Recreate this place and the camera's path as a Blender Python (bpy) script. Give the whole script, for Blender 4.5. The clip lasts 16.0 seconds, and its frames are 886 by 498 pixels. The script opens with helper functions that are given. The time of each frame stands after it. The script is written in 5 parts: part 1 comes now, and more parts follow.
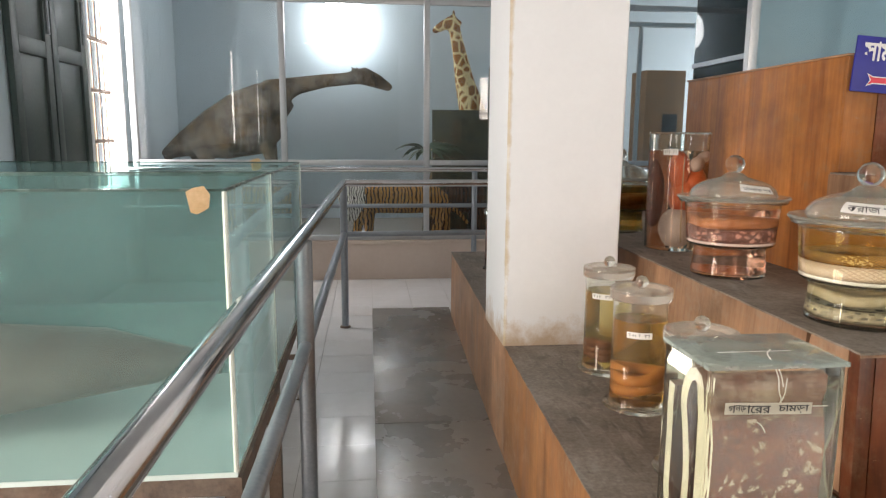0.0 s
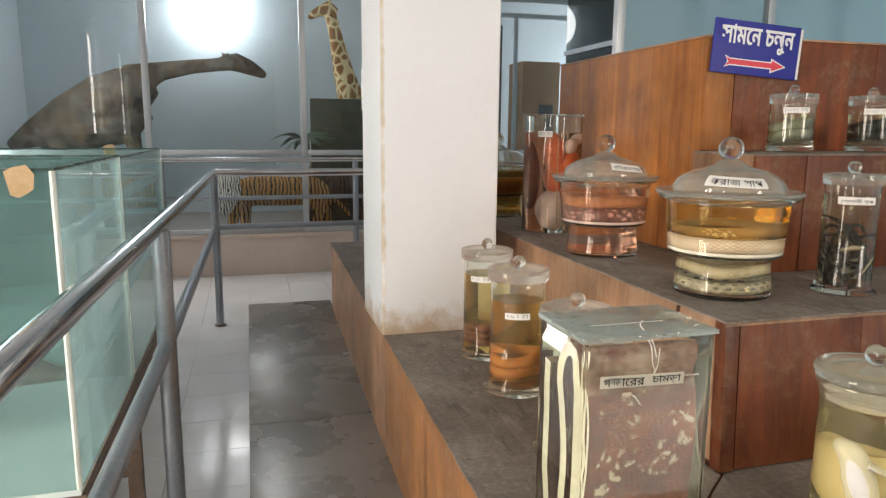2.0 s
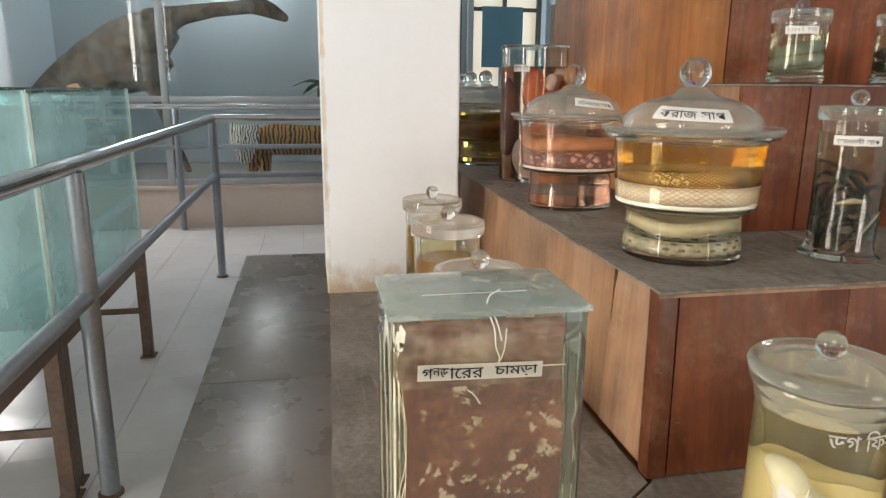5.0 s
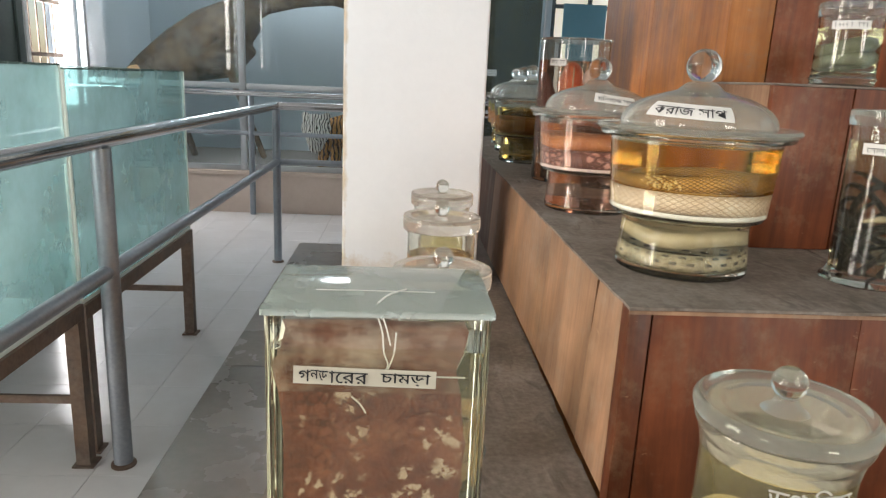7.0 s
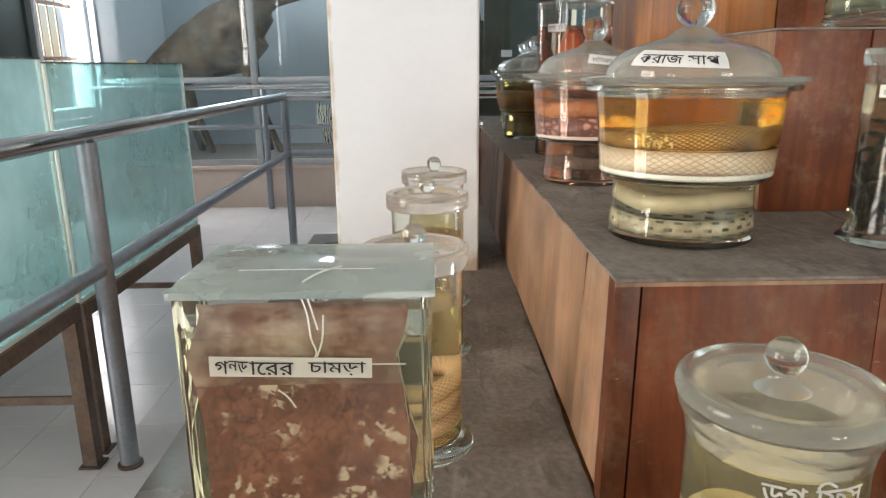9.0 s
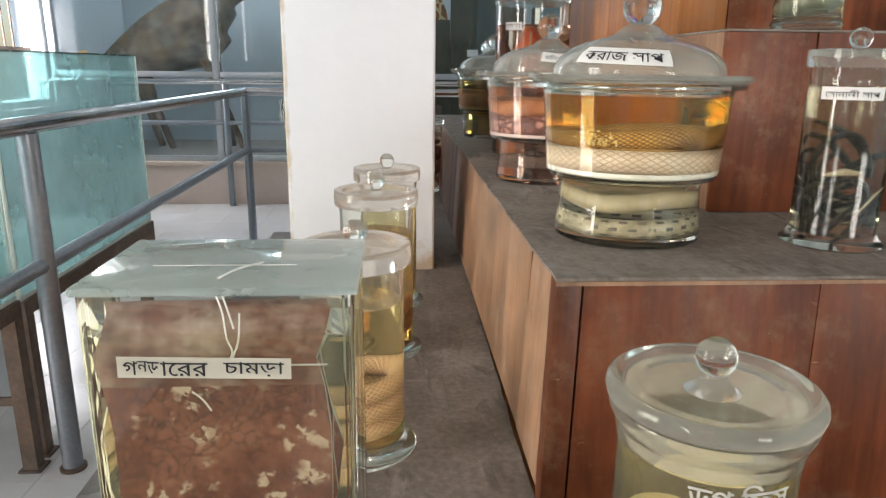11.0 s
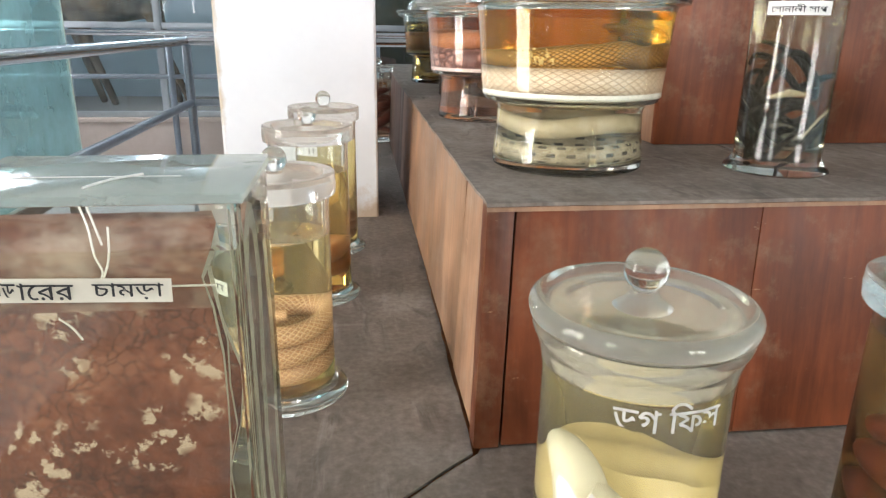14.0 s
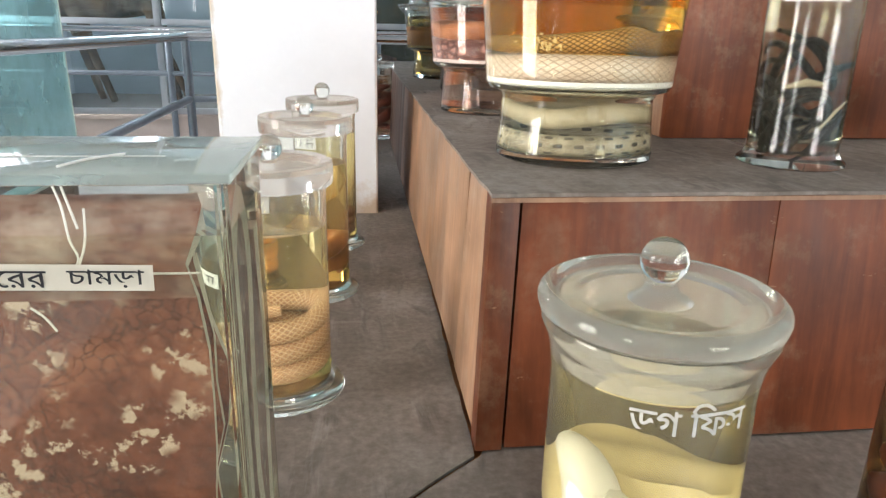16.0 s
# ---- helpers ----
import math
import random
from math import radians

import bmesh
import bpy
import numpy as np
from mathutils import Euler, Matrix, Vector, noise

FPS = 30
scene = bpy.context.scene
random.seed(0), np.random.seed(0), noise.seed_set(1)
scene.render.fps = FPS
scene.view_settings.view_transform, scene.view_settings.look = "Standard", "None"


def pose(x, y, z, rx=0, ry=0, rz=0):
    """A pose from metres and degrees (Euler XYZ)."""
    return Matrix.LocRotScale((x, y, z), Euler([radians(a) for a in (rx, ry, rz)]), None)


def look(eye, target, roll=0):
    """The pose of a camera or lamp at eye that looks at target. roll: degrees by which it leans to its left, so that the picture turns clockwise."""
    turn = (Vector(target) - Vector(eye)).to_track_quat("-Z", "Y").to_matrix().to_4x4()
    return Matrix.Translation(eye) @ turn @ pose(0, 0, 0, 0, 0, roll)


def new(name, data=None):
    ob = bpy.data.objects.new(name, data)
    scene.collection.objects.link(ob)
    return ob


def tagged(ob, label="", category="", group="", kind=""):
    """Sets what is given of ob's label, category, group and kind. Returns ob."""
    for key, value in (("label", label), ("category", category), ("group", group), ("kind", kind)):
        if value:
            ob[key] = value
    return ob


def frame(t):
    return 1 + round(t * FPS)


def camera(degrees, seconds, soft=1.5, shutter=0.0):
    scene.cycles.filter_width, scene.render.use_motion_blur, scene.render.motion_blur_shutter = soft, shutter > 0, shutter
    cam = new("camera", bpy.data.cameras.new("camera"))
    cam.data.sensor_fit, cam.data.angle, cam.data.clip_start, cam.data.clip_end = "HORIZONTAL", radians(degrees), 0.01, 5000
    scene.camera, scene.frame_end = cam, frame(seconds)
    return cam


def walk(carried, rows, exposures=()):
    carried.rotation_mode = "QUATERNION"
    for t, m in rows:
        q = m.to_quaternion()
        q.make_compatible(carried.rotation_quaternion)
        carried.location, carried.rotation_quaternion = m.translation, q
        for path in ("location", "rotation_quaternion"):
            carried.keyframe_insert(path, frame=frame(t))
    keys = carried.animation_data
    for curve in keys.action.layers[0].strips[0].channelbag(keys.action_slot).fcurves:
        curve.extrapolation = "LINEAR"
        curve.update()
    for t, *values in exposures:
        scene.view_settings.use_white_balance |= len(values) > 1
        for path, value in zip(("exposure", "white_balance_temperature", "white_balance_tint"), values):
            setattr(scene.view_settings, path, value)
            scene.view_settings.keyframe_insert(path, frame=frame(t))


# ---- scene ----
cam = camera(65.5, 16.0, soft=1.25)
METRES, EYE, TILT, LEAN, TURN = 1.12, 1.28, 0.0, 0.0, -6.2
ROWS = [
    (0.0, 0.0, 0.0, 0.0, 0.06, -9.37, -0.39),
    (0.5, -0.028, 0.0372, -0.0101, -3.63, -9.71, -0.28),
    (1.0, -0.0375, 0.0551, -0.0186, -6.73, -9.42, -0.79),
    (1.5, -0.0192, 0.0521, -0.028, -8.17, -9.38, -1.04),
    (2.0, 0.0354, 0.0698, -0.0363, -9.44, -9.8, -0.45),
    (2.5, 0.1147, 0.0869, -0.0411, -10.35, -10.14, -0.54),
    (3.0, 0.212, 0.1099, -0.0518, -8.01, -11.42, -1.09),
    (3.5, 0.2698, 0.1414, -0.0642, -5.99, -12.85, -1.08),
    (4.0, 0.2818, 0.1865, -0.0738, -7.39, -13.41, -0.98),
    (6.5, 0.4734, 0.3049, -0.0962, 2.46, -13.77, -0.77),
    (7.0, 0.5077, 0.3147, -0.0997, 3.16, -13.9, -2.5),
    (7.5, 0.5484, 0.3242, -0.0994, 5.96, -14.39, -1.85),
    (8.0, 0.5657, 0.3654, -0.1121, 5.26, -14.27, 0.43),
    (10.5, 0.5938, 0.4019, -0.1385, 4.37, -15.93, -0.01),
    (11.0, 0.6083, 0.41, -0.14, 2.61, -14.87, -0.62),
    (11.5, 0.626, 0.4159, -0.1476, 1.92, -15.66, -0.57),
    (12.0, 0.6304, 0.4212, -0.1634, 0.59, -16.8, -0.49),
    (12.5, 0.6226, 0.4209, -0.1717, 1.25, -18.12, -0.84),
    (13.0, 0.6275, 0.4336, -0.1763, 1.29, -17.2, -0.05),
    (13.5, 0.639, 0.4447, -0.1894, 0.1, -18.05, -0.02),
    (14.0, 0.6452, 0.4513, -0.1887, -0.65, -18.0, -0.75),
    (14.5, 0.6447, 0.4599, -0.1923, -0.31, -17.84, -0.98),
    (15.0, 0.6444, 0.4657, -0.1999, -0.76, -18.35, -0.8),
    (15.5, 0.6422, 0.4743, -0.2068, 0.05, -18.37, -0.61),
    (16.0, 0.6435, 0.4791, -0.2066, -0.56, -17.9, -1.15),
]
walk(cam, [(t, pose(0, 0, EYE, TILT, LEAN, TURN) @ pose(METRES * x, METRES * y, METRES * z, 90 + pitch, roll, yaw)) for t, x, y, z, yaw, pitch, roll in ROWS],
     exposures=((0.0, -0.22, 7150, 17), (3.5, -0.2, 7050, 14), (7.0, -0.09, 6750, 13), (8.2, -0.09, 6700, 13), (11.4, -0.01, 6450, 13), (13.3, 0.31, 6250, 13), (16.0, 0.33, 6250, 13)))

# ---- world and light ----
world = bpy.data.worlds.new("sky")
scene.world = world
world.use_nodes = True
wn = world.node_tree
sky = wn.nodes.new("ShaderNodeTexSky")
sky.sky_type, sky.sun_disc, sky.sun_elevation, sky.sun_rotation = "NISHITA", False, radians(43.7), radians(32)
wn.nodes["Background"].inputs["Strength"].default_value = 0.12
wn.links.new(sky.outputs[0], wn.nodes["Background"].inputs["Color"])
sun = new("sun", bpy.data.lights.new("sun", "SUN"))
sun.data.energy, sun.data.angle, sun.data.color = 2.0, radians(0.5), (1, 0.95, 0.88)
sun.matrix_world = look((5, 8, 9), (0, 0, 0))


def area_lamp(name, eye, target, width, height, watts, colour):
    lamp = bpy.data.lights.new(name, "AREA")
    lamp.shape, lamp.size, lamp.size_y, lamp.energy, lamp.color = "RECTANGLE", width, height, watts, colour
    ob = new(name, lamp)
    ob.matrix_world = look(eye, target)
    return ob


# sky light standing in the openings of the windows
# south window out of view, placed so the pillar hides its reflection
area_lamp("window_light", (3.2, -3.3, 1.75), (3.2, 0, 1.75), 1.5, 1.7, 118, (1, 0.94, 0.86))
area_lamp("window_light", (-2.2, 0.65, 1.4), (0, 0.65, 1.4), 1.1, 2.4, 112, (1, 0.95, 0.88))
# unseen west window, added as fill
area_lamp("window_light", (-2.2, -1.9, 1.75), (0, -1.9, 1.75), 1.1, 1.7, 50, (1, 0.97, 0.93))
area_lamp("window_light", (-2.22, 5.86, 1.75), (0, 5.86, 1.75), 0.76, 1.85, 85, (0.97, 0.99, 1))
# unseen east opening, added as fill
area_lamp("window_light", (4.4, 7.15, 1.7), (0, 7.15, 1.7), 1.3, 1.8, 45, (0.95, 0.98, 1))

# ---- small builders ----


def box(bm, x0, x1, y0, y1, z0, z1):
    v = [bm.verts.new(c) for c in ((x0, y0, z0), (x1, y0, z0), (x1, y1, z0), (x0, y1, z0), (x0, y0, z1), (x1, y0, z1), (x1, y1, z1), (x0, y1, z1))]
    for f in ((3, 2, 1, 0), (4, 5, 6, 7), (0, 1, 5, 4), (1, 2, 6, 5), (2, 3, 7, 6), (3, 0, 4, 7)):
        bm.faces.new([v[i] for i in f])
    return v


def boxes(*sizes, bevel=0.0):
    bm = bmesh.new()
    for s in sizes:
        box(bm, *s)
    if bevel:
        bmesh.ops.bevel(bm, geom=bm.edges[:], offset=bevel, segments=2, affect="EDGES", profile=0.6)
    return bm


def prism(points, z0, z1, bevel=0.0):
    """An upright block over an outline in plan, given counterclockwise."""
    bm = bmesh.new()
    low = [bm.verts.new((x, y, z0)) for x, y in points]
    high = [bm.verts.new((x, y, z1)) for x, y in points]
    bm.faces.new(low[::-1])
    bm.faces.new(high)
    n = len(points)
    for i in range(n):
        j = (i + 1) % n
        bm.faces.new((low[i], low[j], high[j], high[i]))
    if bevel:
        bmesh.ops.bevel(bm, geom=bm.edges[:], offset=bevel, segments=2, affect="EDGES", profile=0.6)
    return bm


def lathe(profile, n=48, centre=(0, 0), bm=None):
    """A profile of (radius, height), from the axis back to the axis, turned about the upright axis."""
    bm = bm or bmesh.new()
    rings = []
    for r, z in profile:
        if r < 1e-5:
            rings.append([bm.verts.new((centre[0], centre[1], z))])
        else:
            rings.append([bm.verts.new((centre[0] + r * math.cos(2 * math.pi * i / n), centre[1] + r * math.sin(2 * math.pi * i / n), z)) for i in range(n)])
    for a, b in zip(rings, rings[1:]):
        for i in range(n):
            j = (i + 1) % n
            if len(a) == 1 and len(b) > 1:
                bm.faces.new((a[0], b[j], b[i]))
            elif len(b) == 1 and len(a) > 1:
                bm.faces.new((a[i], a[j], b[0]))
            elif len(a) > 1:
                bm.faces.new((a[i], a[j], b[j], b[i]))
    bmesh.ops.recalc_face_normals(bm, faces=bm.faces[:])
    return bm


def tube(points, radii, n=12, bm=None, flat=1.0):
    """A closed tube along points; u runs along it in metres, v once round it."""
    bm = bm or bmesh.new()
    uv = bm.loops.layers.uv.verify()
    pts = [Vector(p) for p in points]
    if not hasattr(radii, "__len__"):
        radii = [radii] * len(pts)
    rings, run, side = [], [0.0], None
    for i, p in enumerate(pts):
        d = (pts[min(i + 1, len(pts) - 1)] - pts[max(i - 1, 0)]).normalized()
        if side is None:
            side = d.orthogonal().normalized() if abs(d.z) > 0.95 else Vector((0, 0, 1)).cross(d).normalized()
        side = (side - d * side.dot(d)).normalized()
        up = d.cross(side)
        rings.append([bm.verts.new(p + radii[i] * (math.cos(2 * math.pi * k / n) * side + flat * math.sin(2 * math.pi * k / n) * up)) for k in range(n)])
        if i:
            run.append(run[-1] + (p - pts[i - 1]).length)
    for i in range(len(rings) - 1):
        for k in range(n):
            j = (k + 1) % n
            f = bm.faces.new((rings[i][k], rings[i][j], rings[i + 1][j], rings[i + 1][k]))
            for loop, (u, v) in zip(f.loops, ((run[i], k / n), (run[i], (k + 1) / n), (run[i + 1], (k + 1) / n), (run[i + 1], k / n))):
                loop[uv].uv = (u, v)
    bm.faces.new(rings[0][::-1])
    bm.faces.new(rings[-1])
    return bm


def ball(bm, x, y, z, rx, ry, rz, n=16):
    made = bmesh.ops.create_uvsphere(bm, u_segments=n, v_segments=max(8, n * 2 // 3), radius=1)
    for v in made["verts"]:
        v.co = Vector((x + v.co.x * rx, y + v.co.y * ry, z + v.co.z * rz))
    return made["verts"]


def solid(name, bm, material, smooth=40, parent=None, label=""):
    me = bpy.data.meshes.new(name)
    bmesh.ops.recalc_face_normals(bm, faces=bm.faces[:])
    bm.to_mesh(me)
    bm.free()
    me.materials.append(material)
    if smooth:
        me.shade_smooth()
        me.set_sharp_from_angle(angle=radians(smooth))
    ob = new(name, me)
    if parent:
        ob.parent = parent
    if label:
        ob["label"] = label
    return ob


def part(name, bm, material, parent, label="", smooth=40):
    return solid(name, bm, material, smooth, parent, label)


def thing(name, label, category, at=(0, 0, 0), turn=0.0, group=""):
    ob = new(name)
    ob.empty_display_size = 0.05
    ob.matrix_world = pose(*at, 0, 0, turn)
    return tagged(ob, label, category, group)


def clear(ob):
    """Glass that lets the daylight in."""
    ob.visible_shadow = False
    return ob


# ---- materials ----


def nodes_of(name):
    m = bpy.data.materials.new(name)
    m.use_nodes = True
    t = m.node_tree
    return m, t, t.nodes["Principled BSDF"]


def link(t, a, b):
    t.links.new(a, b)


def noise_node(t, scale, detail=4.0, rough=0.55, stretch=(1, 1, 1), coord="Object", distort=0.0):
    c = t.nodes.new("ShaderNodeNewGeometry" if coord == "Position" else "ShaderNodeTexCoord")
    m = t.nodes.new("ShaderNodeMapping")
    m.inputs["Scale"].default_value = stretch
    n = t.nodes.new("ShaderNodeTexNoise")
    n.inputs["Scale"].default_value, n.inputs["Detail"].default_value = scale, detail
    n.inputs["Roughness"].default_value, n.inputs["Distortion"].default_value = rough, distort
    link(t, c.outputs[coord], m.inputs["Vector"])
    link(t, m.outputs[0], n.inputs["Vector"])
    return n


def ramp(t, source, stops):
    r = t.nodes.new("ShaderNodeValToRGB")
    el = r.color_ramp.elements
    while len(el) < len(stops):
        el.new(0.5)
    for e, (p, c) in zip(el, stops):
        e.position = p
        e.color = (c, c, c, 1) if not hasattr(c, "__len__") else (*c, 1)
    link(t, source, r.inputs[0])
    return r.outputs[0]


def mix(t, fac, a, b, kind="MIX"):
    m = t.nodes.new("ShaderNodeMix")
    m.data_type, m.blend_type = "RGBA", kind
    for sock, v in ((m.inputs[0], fac), (m.inputs[6], a), (m.inputs[7], b)):
        if isinstance(v, bpy.types.NodeSocket):
            link(t, v, sock)
        elif hasattr(v, "__len__"):
            sock.default_value = (*v, 1)
        else:
            sock.default_value = v
    return m.outputs[2]


def bump(t, p, height, strength, distance=0.002):
    b = t.nodes.new("ShaderNodeBump")
    b.inputs["Strength"].default_value, b.inputs["Distance"].default_value = strength, distance
    link(t, height, b.inputs["Height"])
    link(t, b.outputs[0], p.inputs["Normal"])


def surface(name, dark, light, rough=0.5, metal=0.0, scale=6.0, fine=60.0, stretch=(1, 1, 1), relief=0.15, gap=0.002, contrast=(0.3, 0.7), dirt=None, dirt_scale=3.0, dirt_amount=0.5, coat=0.0, coord="Object"):
    """Colour between two tones at two scales, fine relief, worn gloss, and dirt in patches where given."""
    m, t, p = nodes_of(name)
    big, small = noise_node(t, scale, 5, 0.6, stretch, coord), noise_node(t, fine, 3, 0.6, stretch, coord)
    both = mix(t, 0.35, big.outputs[0], small.outputs[0])
    col = ramp(t, both, [(contrast[0], dark), (contrast[1], light)])
    if dirt:
        d = noise_node(t, dirt_scale, 6, 0.65, coord=coord)
        col = mix(t, ramp(t, d.outputs[0], [(0.42, 0.0), (0.85, dirt_amount)]), col, dirt)
    link(t, col, p.inputs["Base Color"])
    link(t, ramp(t, big.outputs[0], [(0.25, max(0.02, rough - 0.1)), (0.75, min(1, rough + 0.1))]), p.inputs["Roughness"])
    p.inputs["Metallic"].default_value = metal
    p.inputs["Coat Weight"].default_value = coat
    bump(t, p, both, relief, gap)
    return m


def glass(name, tint=(1, 1, 1), rough=0.0, ior=1.45):
    m = bpy.data.materials.new(name)
    m.use_nodes = True
    t = m.node_tree
    t.nodes.remove(t.nodes["Principled BSDF"])
    g = t.nodes.new("ShaderNodeBsdfGlass")
    g.inputs["Color"].default_value, g.inputs["Roughness"].default_value, g.inputs["IOR"].default_value = (*tint, 1), rough, ior
    link(t, g.outputs[0], t.nodes["Material Output"].inputs["Surface"])
    return m


def pane_glass(name, tint=(0.9, 0.96, 0.95), dust=0.03, film_colour=(0.72, 0.8, 0.78), upright=0.35):
    """A thin sheet: clear, with more gloss at a slant, and a streaky film: dust on cases, painted haze on tanks."""
    m = bpy.data.materials.new(name)
    m.use_nodes = True
    t = m.node_tree
    t.nodes.remove(t.nodes["Principled BSDF"])
    clear_part, shine, film = t.nodes.new("ShaderNodeBsdfTransparent"), t.nodes.new("ShaderNodeBsdfGlossy"), t.nodes.new("ShaderNodeBsdfDiffuse")
    clear_part.inputs[0].default_value = (*tint, 1)
    shine.inputs["Roughness"].default_value = 0.015
    film.inputs["Color"].default_value = (*film_colour, 1)
    slant, rise, fr = t.nodes.new("ShaderNodeLayerWeight"), t.nodes.new("ShaderNodeMath"), t.nodes.new("ShaderNodeMath")
    slant.inputs["Blend"].default_value = 0.5
    rise.operation, rise.inputs[1].default_value = "POWER", 5.0
    fr.operation, fr.inputs[1].default_value, fr.inputs[2].default_value = "MULTIPLY_ADD", 0.96, 0.04
    link(t, slant.outputs["Facing"], rise.inputs[0])
    link(t, rise.outputs[0], fr.inputs[0])
    a, b = t.nodes.new("ShaderNodeMixShader"), t.nodes.new("ShaderNodeMixShader")
    d = noise_node(t, 3.0, 5, 0.65, (1, 1, upright))
    link(t, ramp(t, d.outputs[0], [(0.3, dust * 0.6), (0.75, dust * 1.35)]), a.inputs[0])
    link(t, clear_part.outputs[0], a.inputs[1])
    through_part, haze = t.nodes.new("ShaderNodeBsdfTranslucent"), t.nodes.new("ShaderNodeMixShader")
    through_part.inputs[0].default_value, haze.inputs[0].default_value = (*film_colour, 1), 0.55
    link(t, film.outputs[0], haze.inputs[1])
    link(t, through_part.outputs[0], haze.inputs[2])
    link(t, haze.outputs[0], a.inputs[2])
    link(t, fr.outputs[0], b.inputs[0])
    link(t, a.outputs[0], b.inputs[1])
    link(t, shine.outputs[0], b.inputs[2])
    link(t, b.outputs[0], t.nodes["Material Output"].inputs["Surface"])
    return m


def glow(name, colour, strength):
    m, t, p = nodes_of(name)
    p.inputs["Emission Color"].default_value, p.inputs["Emission Strength"].default_value = (*colour, 1), strength
    p.inputs["Base Color"].default_value = (0.8, 0.8, 0.8, 1)
    return m


def wood(name, dark, light, dust=(0.27, 0.19, 0.12), axis=2, rough=0.46, dust_amount=0.25):
    """Varnished boards: long grain along one axis, darker bands, scuffs."""
    m, t, p = nodes_of(name)
    s = [7.0, 7.0, 7.0]
    s[axis] = 0.55
    grain = noise_node(t, 2.2, 6, 0.62, s, distort=0.5)
    s2 = [30.0, 30.0, 30.0]
    s2[axis] = 1.2
    fine = noise_node(t, 3.0, 3, 0.6, s2)
    wide = noise_node(t, 4.5, 5, 0.6)
    col = ramp(t, mix(t, 0.3, grain.outputs[0], fine.outputs[0]), [(0.28, dark), (0.68, light)])
    col = mix(t, 0.75, col, ramp(t, wide.outputs[0], [(0.32, 0.4), (0.68, 1.15)]), "MULTIPLY")
    scuff = noise_node(t, 14, 6, 0.7)
    col = mix(t, ramp(t, scuff.outputs[0], [(0.56, 0.0), (0.8, dust_amount)]), col, dust)
    rub, spot = noise_node(t, 3.5, 5, 0.7), noise_node(t, 38, 4, 0.65)
    col = mix(t, mix(t, 1.0, ramp(t, rub.outputs[0], [(0.48, 0.0), (0.7, 0.8)]), ramp(t, spot.outputs[0], [(0.45, 0.1), (0.65, 0.8)]), "MULTIPLY"), col, dust)
    nick = noise_node(t, 2.4, 5, 0.7, (9, 9, 26))
    col = mix(t, ramp(t, nick.outputs[0], [(0.68, 0.0), (0.72, 0.5)]), col, (0.42, 0.27, 0.16))
    r = t.nodes.new("ShaderNodeObjectInfo")
    tone = t.nodes.new("ShaderNodeMapRange")
    tone.inputs[3].default_value, tone.inputs[4].default_value = 0.78, 1.12
    link(t, r.outputs["Random"], tone.inputs[0])
    h = t.nodes.new("ShaderNodeHueSaturation")
    link(t, tone.outputs[0], h.inputs["Value"])
    link(t, col, h.inputs["Color"])
    link(t, h.outputs[0], p.inputs["Base Color"])
    link(t, ramp(t, grain.outputs[0], [(0.3, rough - 0.08), (0.7, rough + 0.12)]), p.inputs["Roughness"])
    p.inputs["Specular IOR Level"].default_value = 0.3
    bump(t, p, mix(t, 0.5, fine.outputs[0], grain.outputs[0]), 0.2, 0.0015)
    return m


PLASTER = surface("white_plaster", (0.74, 0.74, 0.75), (0.83, 0.83, 0.84), 0.8, scale=3, fine=45, relief=0.25)


def stained_plaster():
    """White plaster, with brown damp creeping up from its foot and a rubbed yellow arris."""
    m, t, p = nodes_of("stained_white_plaster")
    big, fine = noise_node(t, 3, 5, 0.6), noise_node(t, 50, 3, 0.6)
    col = ramp(t, mix(t, 0.35, big.outputs[0], fine.outputs[0]), [(0.3, (0.83, 0.85, 0.88)), (0.7, (0.88, 0.9, 0.93))])
    sep, c = t.nodes.new("ShaderNodeSeparateXYZ"), t.nodes.new("ShaderNodeTexCoord")
    link(t, c.outputs["Object"], sep.inputs[0])
    edge = noise_node(t, 11, 6, 0.7)

    def reach(source, a, b, spread):
        r = t.nodes.new("ShaderNodeMapRange")
        r.inputs[1].default_value, r.inputs[2].default_value, r.inputs[3].default_value, r.inputs[4].default_value = a, b, 1, 0
        link(t, source, r.inputs[0])
        add = t.nodes.new("ShaderNodeMath")
        add.operation = "MULTIPLY_ADD"
        add.inputs[1].default_value, add.inputs[2].default_value = spread, -spread / 2
        link(t, edge.outputs[0], add.inputs[0])
        both = t.nodes.new("ShaderNodeMath")
        link(t, r.outputs[0], both.inputs[0])
        link(t, add.outputs[0], both.inputs[1])
        return both.outputs[0]

    foot = reach(sep.outputs[2], 0.59, 0.74, 1.6)
    col = mix(t, ramp(t, foot, [(0.42, 0.0), (0.95, 0.78)]), col, (0.5, 0.33, 0.17))
    arris = t.nodes.new("ShaderNodeMath")
    link(t, sep.outputs[0], arris.inputs[0])
    link(t, sep.outputs[1], arris.inputs[1])
    side = reach(arris.outputs[0], 2.612, 2.632, 1.8)
    col = mix(t, ramp(t, side, [(0.45, 0.0), (1.2, 0.75)]), col, (0.56, 0.43, 0.25))
    link(t, col, p.inputs["Base Color"])
    p.inputs["Roughness"].default_value = 0.8
    bump(t, p, mix(t, 0.5, big.outputs[0], fine.outputs[0]), 0.35, 0.003)
    return m


